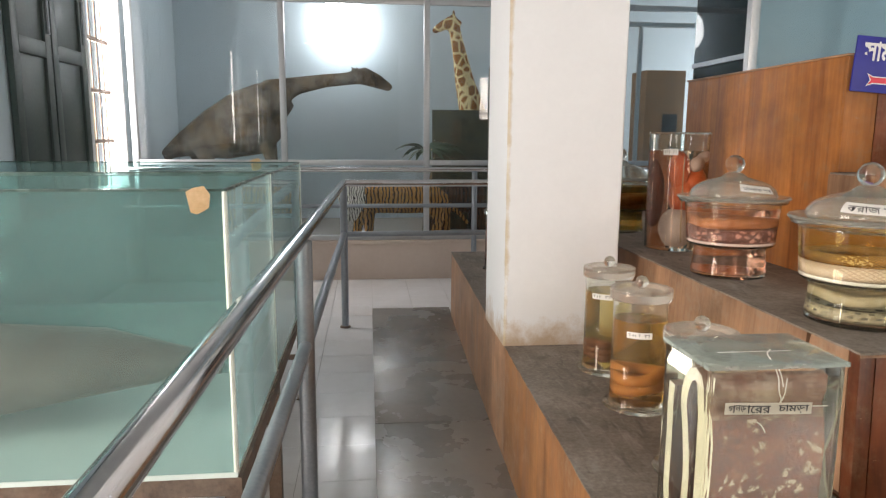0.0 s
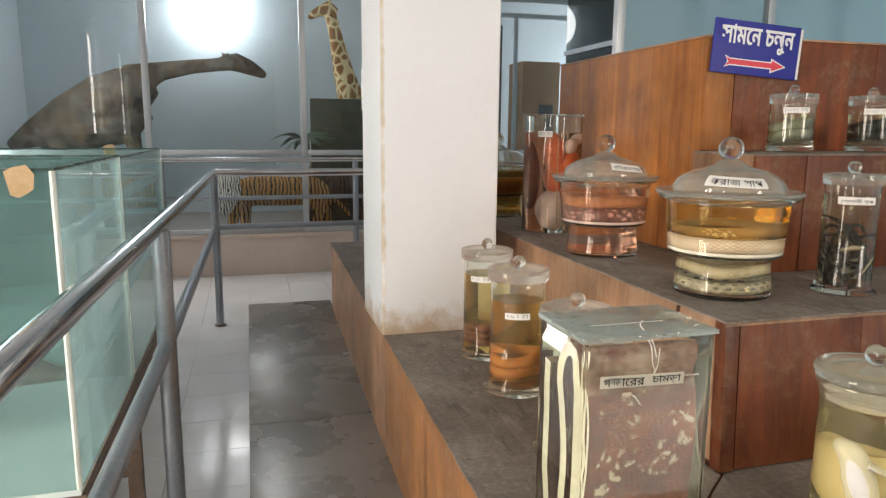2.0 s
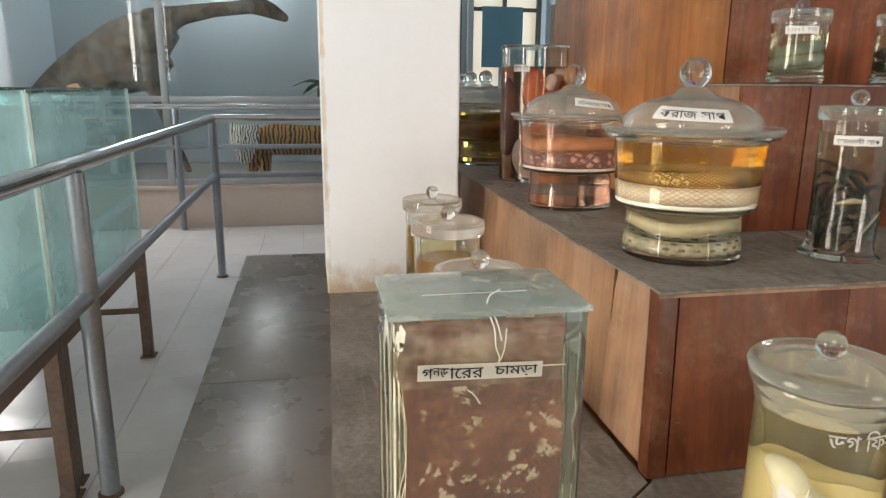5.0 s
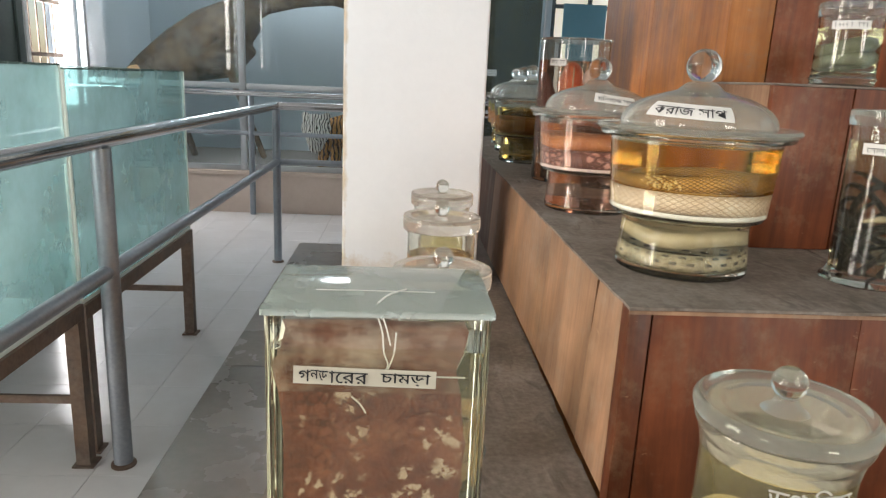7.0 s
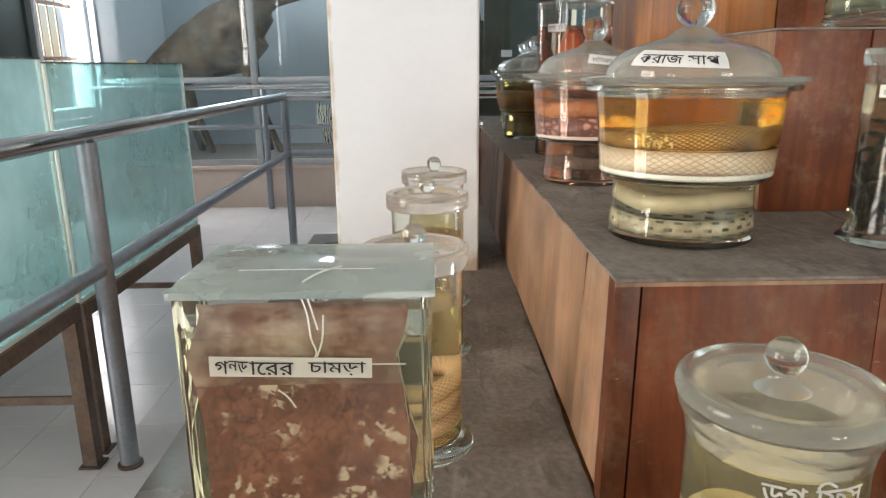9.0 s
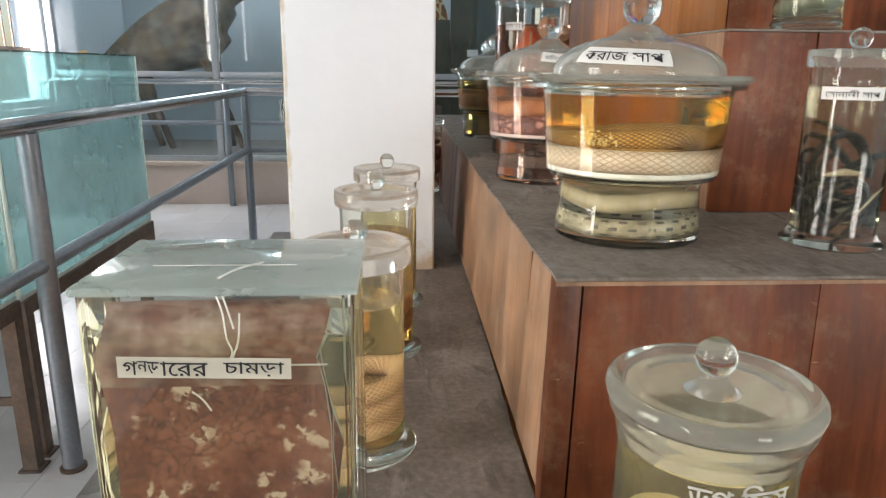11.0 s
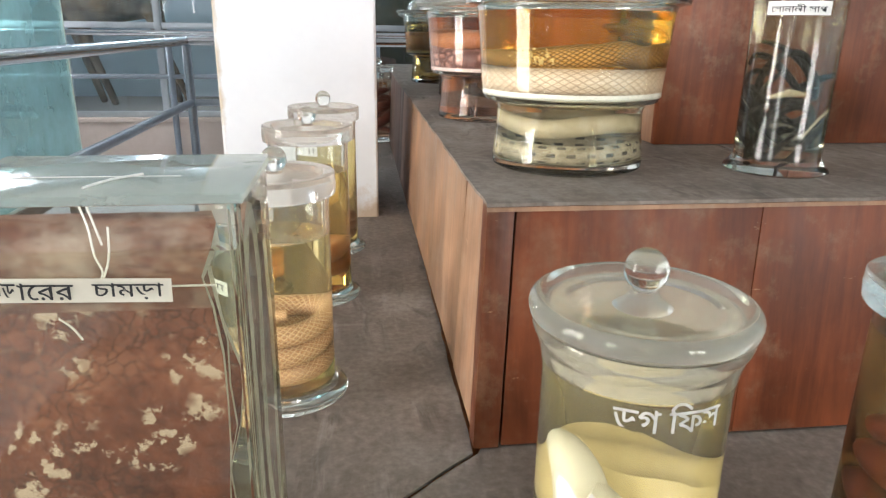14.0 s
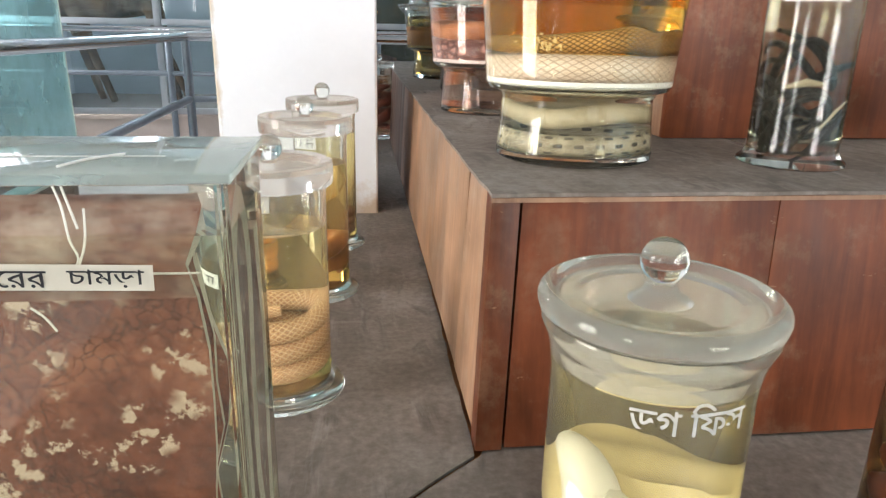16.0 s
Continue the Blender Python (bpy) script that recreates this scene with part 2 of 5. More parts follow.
STAINED = stained_plaster()
WALL_BLUE = surface("pale_blue_paint", (0.5, 0.6, 0.66), (0.56, 0.66, 0.72), 0.6, scale=2, fine=40)
# tone of the unseen rear wall, kept dark to cut fill and reflections
WALL_DIM = surface("light_cutting_grey_blue", (0.2, 0.22, 0.23), (0.26, 0.28, 0.29), 0.7, scale=2, fine=40)
WALL_LIGHT = surface("light_blue_paint", (0.4, 0.62, 0.74), (0.46, 0.68, 0.79), 0.45, scale=2, fine=40)
# unseen ceiling, toned down to lessen bounced light
CEILING = surface("ceiling_toned_down", (0.5, 0.5, 0.49), (0.58, 0.58, 0.57), 0.8, scale=2, fine=30)
PAPER_OLD = surface("yellowed_paper", (0.62, 0.57, 0.45), (0.72, 0.67, 0.55), 0.8, scale=14, fine=90, relief=0.05)
BASE_PINK = surface("pinkish_plaster", (0.56, 0.45, 0.38), (0.64, 0.53, 0.46), 0.6, scale=3, fine=30)
TILE = surface("white_floor_tile", (0.72, 0.72, 0.73), (0.8, 0.8, 0.81), 0.17, scale=1.5, fine=20, relief=0.02, dirt=(0.5, 0.47, 0.43), dirt_scale=1.6, dirt_amount=0.4, coord="Position")
GROUT = surface("grey_grout", (0.3, 0.29, 0.28), (0.4, 0.39, 0.37), 0.9)
SLAB = surface("grey_stone_slab", (0.17, 0.16, 0.15), (0.27, 0.255, 0.24), 0.27, scale=4, fine=35, relief=0.08, dirt=(0.36, 0.33, 0.29), dirt_scale=2.4, dirt_amount=0.5)


def dusty_board():
    """Dark boards under grey dust: wiped streaks in two directions, specks and rubbed patches."""
    m, t, p = nodes_of("dusty_board_top")
    big, fine = noise_node(t, 4, 6, 0.65), noise_node(t, 90, 3, 0.6)
    col = ramp(t, mix(t, 0.3, big.outputs[0], fine.outputs[0]), [(0.36, (0.112, 0.086, 0.068)), (0.5, (0.19, 0.156, 0.13)), (0.64, (0.295, 0.255, 0.222))])
    for s, lo, hi, amount, tone in (((40, 5, 1), 0.54, 0.7, 0.5, (0.4, 0.37, 0.34)), ((6, 34, 1), 0.56, 0.74, 0.35, (0.36, 0.33, 0.3)), ((26, 9, 1), 0.53, 0.64, 0.75, (0.075, 0.058, 0.047))):
        n, w = noise_node(t, 1.0, 4, 0.6, s, distort=0.6), noise_node(t, 6, 3, 0.6)
        f = mix(t, 1.0, ramp(t, n.outputs[0], [(lo, 0.0), (hi, amount)]), ramp(t, w.outputs[0], [(0.4, 0.0), (0.62, 1.0)]), "MULTIPLY")
        col = mix(t, f, col, tone)
    link(t, col, p.inputs["Base Color"])
    link(t, ramp(t, big.outputs[0], [(0.3, 0.55), (0.7, 0.85)]), p.inputs["Roughness"])
    bump(t, p, mix(t, 0.5, big.outputs[0], fine.outputs[0]), 0.3, 0.002)
    return m


DUST = dusty_board()
WOOD = wood("orange_brown_veneer", (0.26, 0.075, 0.018), (0.64, 0.25, 0.062))
WOOD_WORN = wood("worn_orange_veneer", (0.25, 0.095, 0.035), (0.58, 0.28, 0.115), dust=(0.44, 0.32, 0.22), dust_amount=0.55)
# red-brown front veneer, its tone lowered further for the fronts' shade
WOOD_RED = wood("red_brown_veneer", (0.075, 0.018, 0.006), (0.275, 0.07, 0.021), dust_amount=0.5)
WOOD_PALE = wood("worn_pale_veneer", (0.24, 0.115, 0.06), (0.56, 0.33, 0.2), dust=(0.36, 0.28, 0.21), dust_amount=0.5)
WOOD_DARK = wood("dark_stained_wood", (0.05, 0.022, 0.012), (0.13, 0.05, 0.025))
STEEL = surface("dull_steel_pipe", (0.22, 0.25, 0.28), (0.36, 0.39, 0.43), 0.36, 0.65, scale=5, fine=80, relief=0.04)
CHROME = surface("polished_steel_pipe", (0.55, 0.55, 0.57), (0.68, 0.68, 0.69), 0.13, 1.0, scale=5, fine=80, relief=0.03)
ALU = surface("aluminium_profile", (0.45, 0.47, 0.49), (0.56, 0.58, 0.6), 0.4, 0.7, scale=8, fine=60, relief=0.05)
RUST = surface("rusty_angle_iron", (0.09, 0.07, 0.06), (0.26, 0.2, 0.16), 0.5, 0.6, scale=12, fine=80, relief=0.3, dirt=(0.25, 0.12, 0.05), dirt_scale=9)
SHUTTER = surface("dark_green_paint", (0.035, 0.055, 0.052), (0.075, 0.1, 0.095), 0.4, scale=4, fine=50)
PAPER = surface("white_paper", (0.78, 0.77, 0.73), (0.87, 0.86, 0.83), 0.8, scale=10, fine=90, relief=0.05)
INK = surface("black_ink", (0.012, 0.012, 0.014), (0.03, 0.03, 0.032), 0.6)
PANE = pane_glass("showcase_glass", (0.93, 0.96, 0.97), 0.02)
# tank film: its tint and density stand in for cloudy, lit water
TANK = pane_glass("greenish_tank_glass", (0.7, 0.88, 0.88), 0.36, (0.56, 0.75, 0.79), 0.9)
# clear pane whose dark reflection is put into the tint
DARK_PANE = pane_glass("glass_toned_for_dark_reflection", (0.16, 0.2, 0.22), 0.03)
# end panes carry the same water haze in their film colour
TANK_END = pane_glass("hazy_tank_glass", (0.8, 0.92, 0.91), 0.12, (0.5, 0.65, 0.65))


def dusty_glass(name, low, high, tint=(0.97, 0.985, 0.97), film_colour=(0.62, 0.6, 0.55), scale=9.0):
    """Glass under a film of dust that lets half of the light through."""
    m = glass(name, tint)
    t = m.node_tree
    g = [n for n in t.nodes if n.type == "BSDF_GLASS"][0]
    film, back, both, out = (t.nodes.new(k) for k in ("ShaderNodeBsdfDiffuse", "ShaderNodeBsdfTranslucent", "ShaderNodeMixShader", "ShaderNodeMixShader"))
    film.inputs[0].default_value = back.inputs[0].default_value = (*film_colour, 1)
    both.inputs[0].default_value = 0.4
    link(t, film.outputs[0], both.inputs[1])
    link(t, back.outputs[0], both.inputs[2])
    n = noise_node(t, scale, 5, 0.65)
    link(t, ramp(t, n.outputs[0], [(0.3, low), (0.7, high)]), out.inputs[0])
    link(t, g.outputs[0], out.inputs[1])
    link(t, both.outputs[0], out.inputs[2])
    link(t, out.outputs[0], t.nodes["Material Output"].inputs["Surface"])
    return m


GLASS = dusty_glass("jar_glass", 0.0, 0.03)
MILKY = dusty_glass("milky_jar_glass", 0.02, 0.08, film_colour=(0.7, 0.64, 0.54))
MILKY_LID = dusty_glass("milky_lid_glass", 0.22, 0.4, film_colour=(0.68, 0.6, 0.53))
FROSTED = dusty_glass("frosted_ground_glass", 0.2, 0.32, film_colour=(0.68, 0.62, 0.5), scale=30.0)
LID = dusty_glass("dusty_lid_glass", 0.1, 0.24)
CLEAR_LID = dusty_glass("thick_lid_glass", 0.1, 0.2, film_colour=(0.68, 0.65, 0.58))
DOME = dusty_glass("dusty_dome_glass", 0.1, 0.22)
KNOB = dusty_glass("knob_glass", 0.0, 0.05)
HAZY = dusty_glass("hazy_jar_glass", 0.0, 0.022, film_colour=(0.66, 0.66, 0.56))
COVER = dusty_glass("dusty_cover_plate", 0.24, 0.4, film_colour=(0.6, 0.68, 0.65))

# ---- the hall: floor, walls, ceiling ----
structure = lambda ob, label="": tagged(ob, label, kind="structure")
X0, X1, Y0, Y1, TOP = -2.08, 4.3, -3.2, 8.05, 3.1
floor = structure(solid("floor", boxes((X0 - 0.2, X1 + 0.2, Y0 - 0.2, Y1 + 0.2, -0.16, -0.006)), GROUT, 0), "white glossy tiled floor with thin joints")
structure(solid("ceiling", boxes((X0 - 0.2, X1 + 0.2, Y0 - 0.2, Y1 + 0.2, TOP, TOP + 0.15)), CEILING, 0))
wall_left = boxes((X0 - 0.22, X0, Y0, -2.45, 0, TOP), (X0 - 0.22, X0, -2.45, -1.35, 0, 0.9), (X0 - 0.22, X0, -2.45, -1.35, 2.6, TOP), (X0 - 0.22, X0, -1.35, 0.1, 0, TOP),
                  (X0 - 0.22, X0, 0.1, 1.2, 0, 0.2), (X0 - 0.22, X0, 0.1, 1.2, 2.6, TOP), (X0 - 0.22, X0, 1.2, 5.48, 0, TOP),
                  (X0 - 0.22, X0, 5.48, 6.24, 0, 0.8), (X0 - 0.22, X0, 5.48, 6.24, 2.65, TOP), (X0 - 0.22, X0, 6.24, Y1, 0, TOP))
structure(solid("wall_west", wall_left, WALL_BLUE, 0), "pale blue painted wall")
wall_back = boxes((X0 - 0.22, X1 + 0.2, Y1 - 0.05, Y1 + 0.2, 0, TOP))
structure(solid("wall_north", wall_back, WALL_BLUE, 0), "pale blue painted wall of the showcase")
wall_right = boxes((X1, X1 + 0.2, Y0, 6.5, 0, TOP), (X1, X1 + 0.2, 6.5, 7.8, 0, 0.8), (X1, X1 + 0.2, 6.5, 7.8, 2.6, TOP), (X1, X1 + 0.2, 7.8, Y1, 0, TOP))
structure(solid("wall_east", wall_right, WALL_LIGHT, 0), "light blue painted wall")
wall_rear = boxes((X0 - 0.22, 2.45, Y0 - 0.2, Y0, 0, TOP),
                  (2.45, 3.95, Y0 - 0.2, Y0, 0, 0.9), (2.45, 3.95, Y0 - 0.2, Y0, 2.6, TOP), (3.95, X1 + 0.2, Y0 - 0.2, Y0, 0, TOP))
structure(solid("wall_south", wall_rear, WALL_DIM, 0), "unseen grey-blue rear wall, kept dark to cut reflected light")

# raised stone walkway beside the display steps
slab = structure(solid("walkway", prism([(0.018, -2.2), (0.4, -2.2), (0.412, 1.0), (0.497, 4.25), (0.018, 4.25)], 0, 0.19), GROUT, 0), "raised grey stone walkway")

# ---- display steps ----
plinth = structure(solid("display_step_1", prism([(0.422, 0.72), (2.6, 0.72), (2.6, 4.05), (0.505, 4.05)], 0, 0.58), WOOD, 0), "low wooden display step with a dusty top")
structure(solid("display_step_2", prism([(0.925, 1.162), (2.6, 1.162), (2.6, 3.95), (0.925, 3.95)], 0.586, 0.874), WOOD_DARK, 0), "wooden display step with a dusty top")
structure(solid("display_step_3", prism([(1.272, 1.543), (2.6, 1.543), (2.6, 1.78), (1.272, 1.78)], 0.88, 1.178), WOOD_DARK, 0), "wooden upper display step with a dusty top")
cab = structure(solid("wooden_partition", prism([(1.29, 1.785), (2.9, 1.785), (2.9, 2.69), (1.29, 2.69)], 0.88, 1.49), WOOD_DARK, 0), "tall orange-brown veneered wooden block behind the steps")

# ---- pillar ----
bm = bmesh.new()
rings, levels = [], 150
for k in range(levels + 1):
    z = 0.5905 + (TOP - 0.5905) * k / levels
    ring = []
    for cx, cy, sx, sy in ((0.44, 2.17, 1, 1), (0.82, 2.17, -1, 1), (0.82, 2.53, -1, -1), (0.44, 2.53, 1, -1)):
        n = noise.noise(Vector((cx * 9, cy * 9, z * 7))) + 0.35 * noise.noise(Vector((cx * 5, cy * 3, z * 30)))
        c = 0.005 + 0.0035 * max(0.0, n)
        pair = [(cx + sx * c, cy), (cx, cy + sy * c)]
        mid = (cx + sx * c * 0.36, cy + sy * c * 0.36)
        ring += [pair[0], mid, pair[1]] if sx * sy < 0 else [pair[1], mid, pair[0]]
    rings.append([bm.verts.new((x, y, z)) for x, y in ring])
for a, b in zip(rings, rings[1:]):
    for i in range(12):
        j = (i + 1) % 12
        bm.faces.new((a[i], a[j], b[j], b[i]))
bm.faces.new(rings[0][::-1])
bm.faces.new(rings[-1])
structure(solid("pillar", bm, STAINED, 25), "white plastered square pillar with stained foot")

# ---- further materials ----


def pattern(name, base, lines, scale, rot=45.0, width=0.08, rough=0.4, coord="UV", spread=0.0, noise_scale=12.0, tone=None):
    """Cells parted by lines: scales of a snake, a giraffe's coat."""
    m, t, p = nodes_of(name)
    c, mp, v = t.nodes.new("ShaderNodeTexCoord"), t.nodes.new("ShaderNodeMapping"), t.nodes.new("ShaderNodeTexVoronoi")
    mp.inputs["Scale"].default_value, mp.inputs["Rotation"].default_value = scale, (0, 0, radians(rot))
    v.feature, v.inputs["Scale"].default_value, v.inputs["Randomness"].default_value = "DISTANCE_TO_EDGE", 1.0, spread
    link(t, c.outputs[coord], mp.inputs["Vector"])
    link(t, mp.outputs[0], v.inputs["Vector"])
    n = noise_node(t, noise_scale, 4, 0.6)
    body = ramp(t, n.outputs[0], [(0.35, tone or [x * 0.6 for x in base]), (0.65, base)])
    edge = ramp(t, v.outputs["Distance"], [(width * 0.5, 1.0), (width * 1.5, 0.0)])
    link(t, mix(t, edge, body, lines), p.inputs["Base Color"])
    p.inputs["Roughness"].default_value = rough
    bump(t, p, v.outputs["Distance"], 0.3, 0.002)
    return m


def striped(name, base, dark, scale, distort=6.0):
    m, t, p = nodes_of(name)
    c, w = t.nodes.new("ShaderNodeTexCoord"), t.nodes.new("ShaderNodeTexWave")
    w.inputs["Scale"].default_value, w.inputs["Distortion"].default_value, w.inputs["Detail"].default_value, w.inputs["Detail Scale"].default_value = scale, distort, 2.0, 1.2
    link(t, c.outputs["Object"], w.inputs["Vector"])
    n = noise_node(t, 30, 4, 0.6)
    fur = mix(t, 0.35, base, ramp(t, n.outputs[0], [(0.3, [x * 0.5 for x in base]), (0.7, [min(1, x * 1.3) for x in base])]))
    link(t, mix(t, ramp(t, w.outputs["Fac"], [(0.2, 1.0), (0.36, 0.0)]), fur, dark), p.inputs["Base Color"])
    p.inputs["Roughness"].default_value = 0.9
    bump(t, p, n.outputs[0], 0.5, 0.006)
    return m


def dashed_skin():
    """Pale skin with rows of short black dashes along the body."""
    m, t, p = nodes_of("black_dashed_skin")
    c, mp, b = t.nodes.new("ShaderNodeTexCoord"), t.nodes.new("ShaderNodeMapping"), t.nodes.new("ShaderNodeTexBrick")
    mp.inputs["Scale"].default_value = (45, 7, 1)
    for k, v in (("Scale", 1.0), ("Mortar Size", 0.3), ("Mortar Smooth", 0.15), ("Brick Width", 1.0), ("Row Height", 1.0)):
        b.inputs[k].default_value = v
    n, big = noise_node(t, 60, 4, 0.6), noise_node(t, 14, 4, 0.6)
    link(t, c.outputs["UV"], mp.inputs["Vector"])
    link(t, mp.outputs[0], b.inputs["Vector"])
    pale = ramp(t, n.outputs[0], [(0.3, (0.2, 0.165, 0.11)), (0.7, (0.42, 0.37, 0.28))])
    inked = mix(t, 1.0, ramp(t, b.outputs["Fac"], [(0.2, 0.92), (0.6, 0.0)]), ramp(t, big.outputs[0], [(0.38, 0.15), (0.5, 1.0)]), "MULTIPLY")
    link(t, mix(t, inked, pale, (0.025, 0.02, 0.016)), p.inputs["Base Color"])
    p.inputs["Roughness"].default_value = 0.45
    return m


def hide_skin():
    """Thick brown skin with pale flaked spots and fine cracks."""
    m, t, p = nodes_of("rhinoceros_hide")
    big, fine = noise_node(t, 11, 6, 0.7), noise_node(t, 120, 4, 0.65)
    col = ramp(t, mix(t, 0.35, big.outputs[0], fine.outputs[0]), [(0.36, (0.085, 0.024, 0.011)), (0.5, (0.21, 0.068, 0.034)), (0.66, (0.36, 0.15, 0.085))])
    warp, c = noise_node(t, 25, 3, 0.6), t.nodes.new("ShaderNodeTexCoord")
    moved = t.nodes.new("ShaderNodeMix")
    moved.data_type, moved.inputs[0].default_value = "VECTOR", 0.03
    link(t, c.outputs["Object"], moved.inputs[4])
    link(t, warp.outputs["Color"], moved.inputs[5])
    v = t.nodes.new("ShaderNodeTexVoronoi")
    v.feature, v.inputs["Scale"].default_value = "DISTANCE_TO_EDGE", 105
    link(t, moved.outputs[1], v.inputs["Vector"])
    patch = noise_node(t, 9, 3, 0.55)
    cracks = ramp(t, v.outputs["Distance"], [(0.0, 0.35), (0.08, 1.0)])
    col = mix(t, ramp(t, patch.outputs[0], [(0.4, 0.0), (0.5, 1.0)]), col, mix(t, 1.0, col, cracks, "MULTIPLY"))
    spots, where = noise_node(t, 62, 5, 0.6), noise_node(t, 15, 3, 0.6)
    flake = mix(t, 1.0, ramp(t, spots.outputs[0], [(0.548, 0.0), (0.59, 1.0)]), ramp(t, where.outputs[0], [(0.475, 0.0), (0.54, 1.0)]), "MULTIPLY")
    link(t, mix(t, flake, col, (0.62, 0.5, 0.38)), p.inputs["Base Color"])
    p.inputs["Roughness"].default_value = 0.5
    bump(t, p, mix(t, 0.5, fine.outputs[0], v.outputs["Distance"]), 0.6, 0.003)
    return m


HIDE = hide_skin()
HIDE_TOP = surface("tanned_fold_skin", (0.075, 0.025, 0.014), (0.3, 0.125, 0.07), 0.5, scale=9, fine=70, stretch=(0.7, 1, 2.6), relief=0.5, contrast=(0.36, 0.64), dirt=(0.7, 0.6, 0.48), dirt_scale=26, dirt_amount=0.85)
HIDE_EDGE = surface("white_cut_skin", (0.56, 0.54, 0.44), (0.74, 0.72, 0.62), 0.5, scale=30, fine=90)
SNAKE_PALE = pattern("pale_scaled_skin", (0.68, 0.57, 0.46), (0.32, 0.23, 0.17), (112, 18, 1), width=0.08, tone=(0.6, 0.46, 0.36))
SNAKE_ROSE = pattern("rosy_scaled_skin", (0.58, 0.37, 0.29), (0.74, 0.58, 0.49), (190, 17, 1), width=0.1, tone=(0.38, 0.23, 0.18))
SNAKE_GREY = pattern("grey_scaled_skin", (0.5, 0.37, 0.27), (0.08, 0.05, 0.03), (170, 22, 1), width=0.13, tone=(0.2, 0.13, 0.09))
SNAKE_PINK = pattern("pink_patterned_skin", (0.66, 0.42, 0.36), (0.14, 0.07, 0.06), (60, 9, 1), width=0.2, spread=0.7, tone=(0.4, 0.22, 0.19))
CREAM = surface("cream_belly_skin", (0.24, 0.2, 0.125), (0.46, 0.39, 0.27), 0.45, scale=14, fine=90)
BLACK_BAND = dashed_skin()
DARK_SNAKE = surface("blackened_snake_skin", (0.006, 0.005, 0.0045), (0.022, 0.018, 0.015), 0.6, scale=20, fine=90)
DARK_SNAKE.node_tree.nodes["Principled BSDF"].inputs["Specular IOR Level"].default_value = 0.12
BROWN_FLESH = surface("brown_specimen_flesh", (0.22, 0.08, 0.03), (0.5, 0.24, 0.1), 0.5, scale=16, fine=60)
DARK_FLESH = surface("dark_red_specimen_flesh", (0.07, 0.02, 0.015), (0.2, 0.06, 0.04), 0.5, scale=18, fine=60)
RED_FLESH = surface("orange_red_flesh", (0.4, 0.05, 0.02), (0.8, 0.24, 0.08), 0.4, scale=9, fine=40)
GREY_FLESH = surface("grey_white_flesh", (0.46, 0.45, 0.47), (0.66, 0.65, 0.66), 0.5, scale=9, fine=40)
YOLK = surface("yellow_yolk", (0.58, 0.47, 0.26), (0.72, 0.61, 0.38), 0.45, scale=8, fine=40)
WHITE_FLESH = surface("white_fish_flesh", (0.62, 0.61, 0.61), (0.76, 0.75, 0.75), 0.4, scale=8, fine=50)
GREEN_FLESH = surface("grey_green_specimen", (0.07, 0.075, 0.05), (0.2, 0.2, 0.14), 0.5, scale=18, fine=60)
LIQ_YELLOW = glass("yellow_spirit", (0.96, 0.86, 0.58), 0, 1.33)
LIQ_CLEAR = glass("faintly_yellow_spirit", (0.95, 0.93, 0.84), 0, 1.33)
LIQ_AMBER = glass("amber_spirit", (0.95, 0.77, 0.44), 0, 1.33)
LIQ_GOLD = glass("golden_spirit", (0.95, 0.73, 0.32), 0, 1.33)
LIQ_PINK = glass("pinkish_spirit", (0.95, 0.8, 0.74), 0, 1.33)
LIQ_RED = glass("red_orange_spirit", (0.95, 0.77, 0.66), 0, 1.33)
LIQ_PALE = glass("pale_green_spirit", (0.95, 0.955, 0.86), 0, 1.33)
LIQ_BROWN = glass("brownish_spirit", (0.78, 0.6, 0.36), 0, 1.33)
LIQ_OLIVE = glass("olive_spirit", (0.93, 0.885, 0.66), 0, 1.33)
SIGN_BLUE = surface("blue_sign_enamel", (0.006, 0.01, 0.22), (0.011, 0.017, 0.3), 0.5, scale=5, fine=40, relief=0.03)
SIGN_RED = surface("red_sign_paint", (0.7, 0.03, 0.06), (0.8, 0.05, 0.09), 0.35)
SIGN_WHITE = surface("white_sign_paint", (0.8, 0.8, 0.82), (0.88, 0.88, 0.9), 0.4)
SCRATCH = surface("scratched_white_letters", (0.42, 0.41, 0.36), (0.72, 0.71, 0.66), 0.7, scale=40, fine=120)
TAPE = surface("brown_adhesive_tape", (0.5, 0.33, 0.17), (0.66, 0.47, 0.28), 0.4, scale=20, fine=80)
# white tank floor; sunlight through the tank is put into its aqua tone
AQUA = surface("aqua_toned_tank_floor", (0.58, 0.7, 0.67), (0.68, 0.79, 0.76), 0.5, scale=3, fine=40)
DOLPHIN = surface("grey_brown_preserved_skin", (0.09, 0.055, 0.042), (0.24, 0.175, 0.145), 0.4, scale=4, fine=30, dirt=(0.16, 0.08, 0.05), dirt_scale=3)
BROWN_FUR = surface("dark_brown_fur", (0.014, 0.009, 0.006), (0.17, 0.11, 0.055), 0.95, contrast=(0.4, 0.62), scale=7, fine=60, relief=0.6, gap=0.01, dirt=(0.34, 0.32, 0.29), dirt_scale=5, dirt_amount=0.75)
TIGER = striped("tiger_fur", (0.5, 0.25, 0.07), (0.02, 0.015, 0.012), 9.0)
TIGER_PALE = striped("pale_tiger_fur", (0.8, 0.76, 0.68), (0.02, 0.015, 0.012), 14.0, 8.0)
GIRAFFE = pattern("giraffe_coat", (0.34, 0.14, 0.035), (0.76, 0.63, 0.34), (11, 11, 9), 0, 0.1, 0.9, "Object", 1.0)
LEAF = surface("dark_green_leaf", (0.012, 0.04, 0.018), (0.035, 0.09, 0.035), 0.5, scale=10, fine=40)
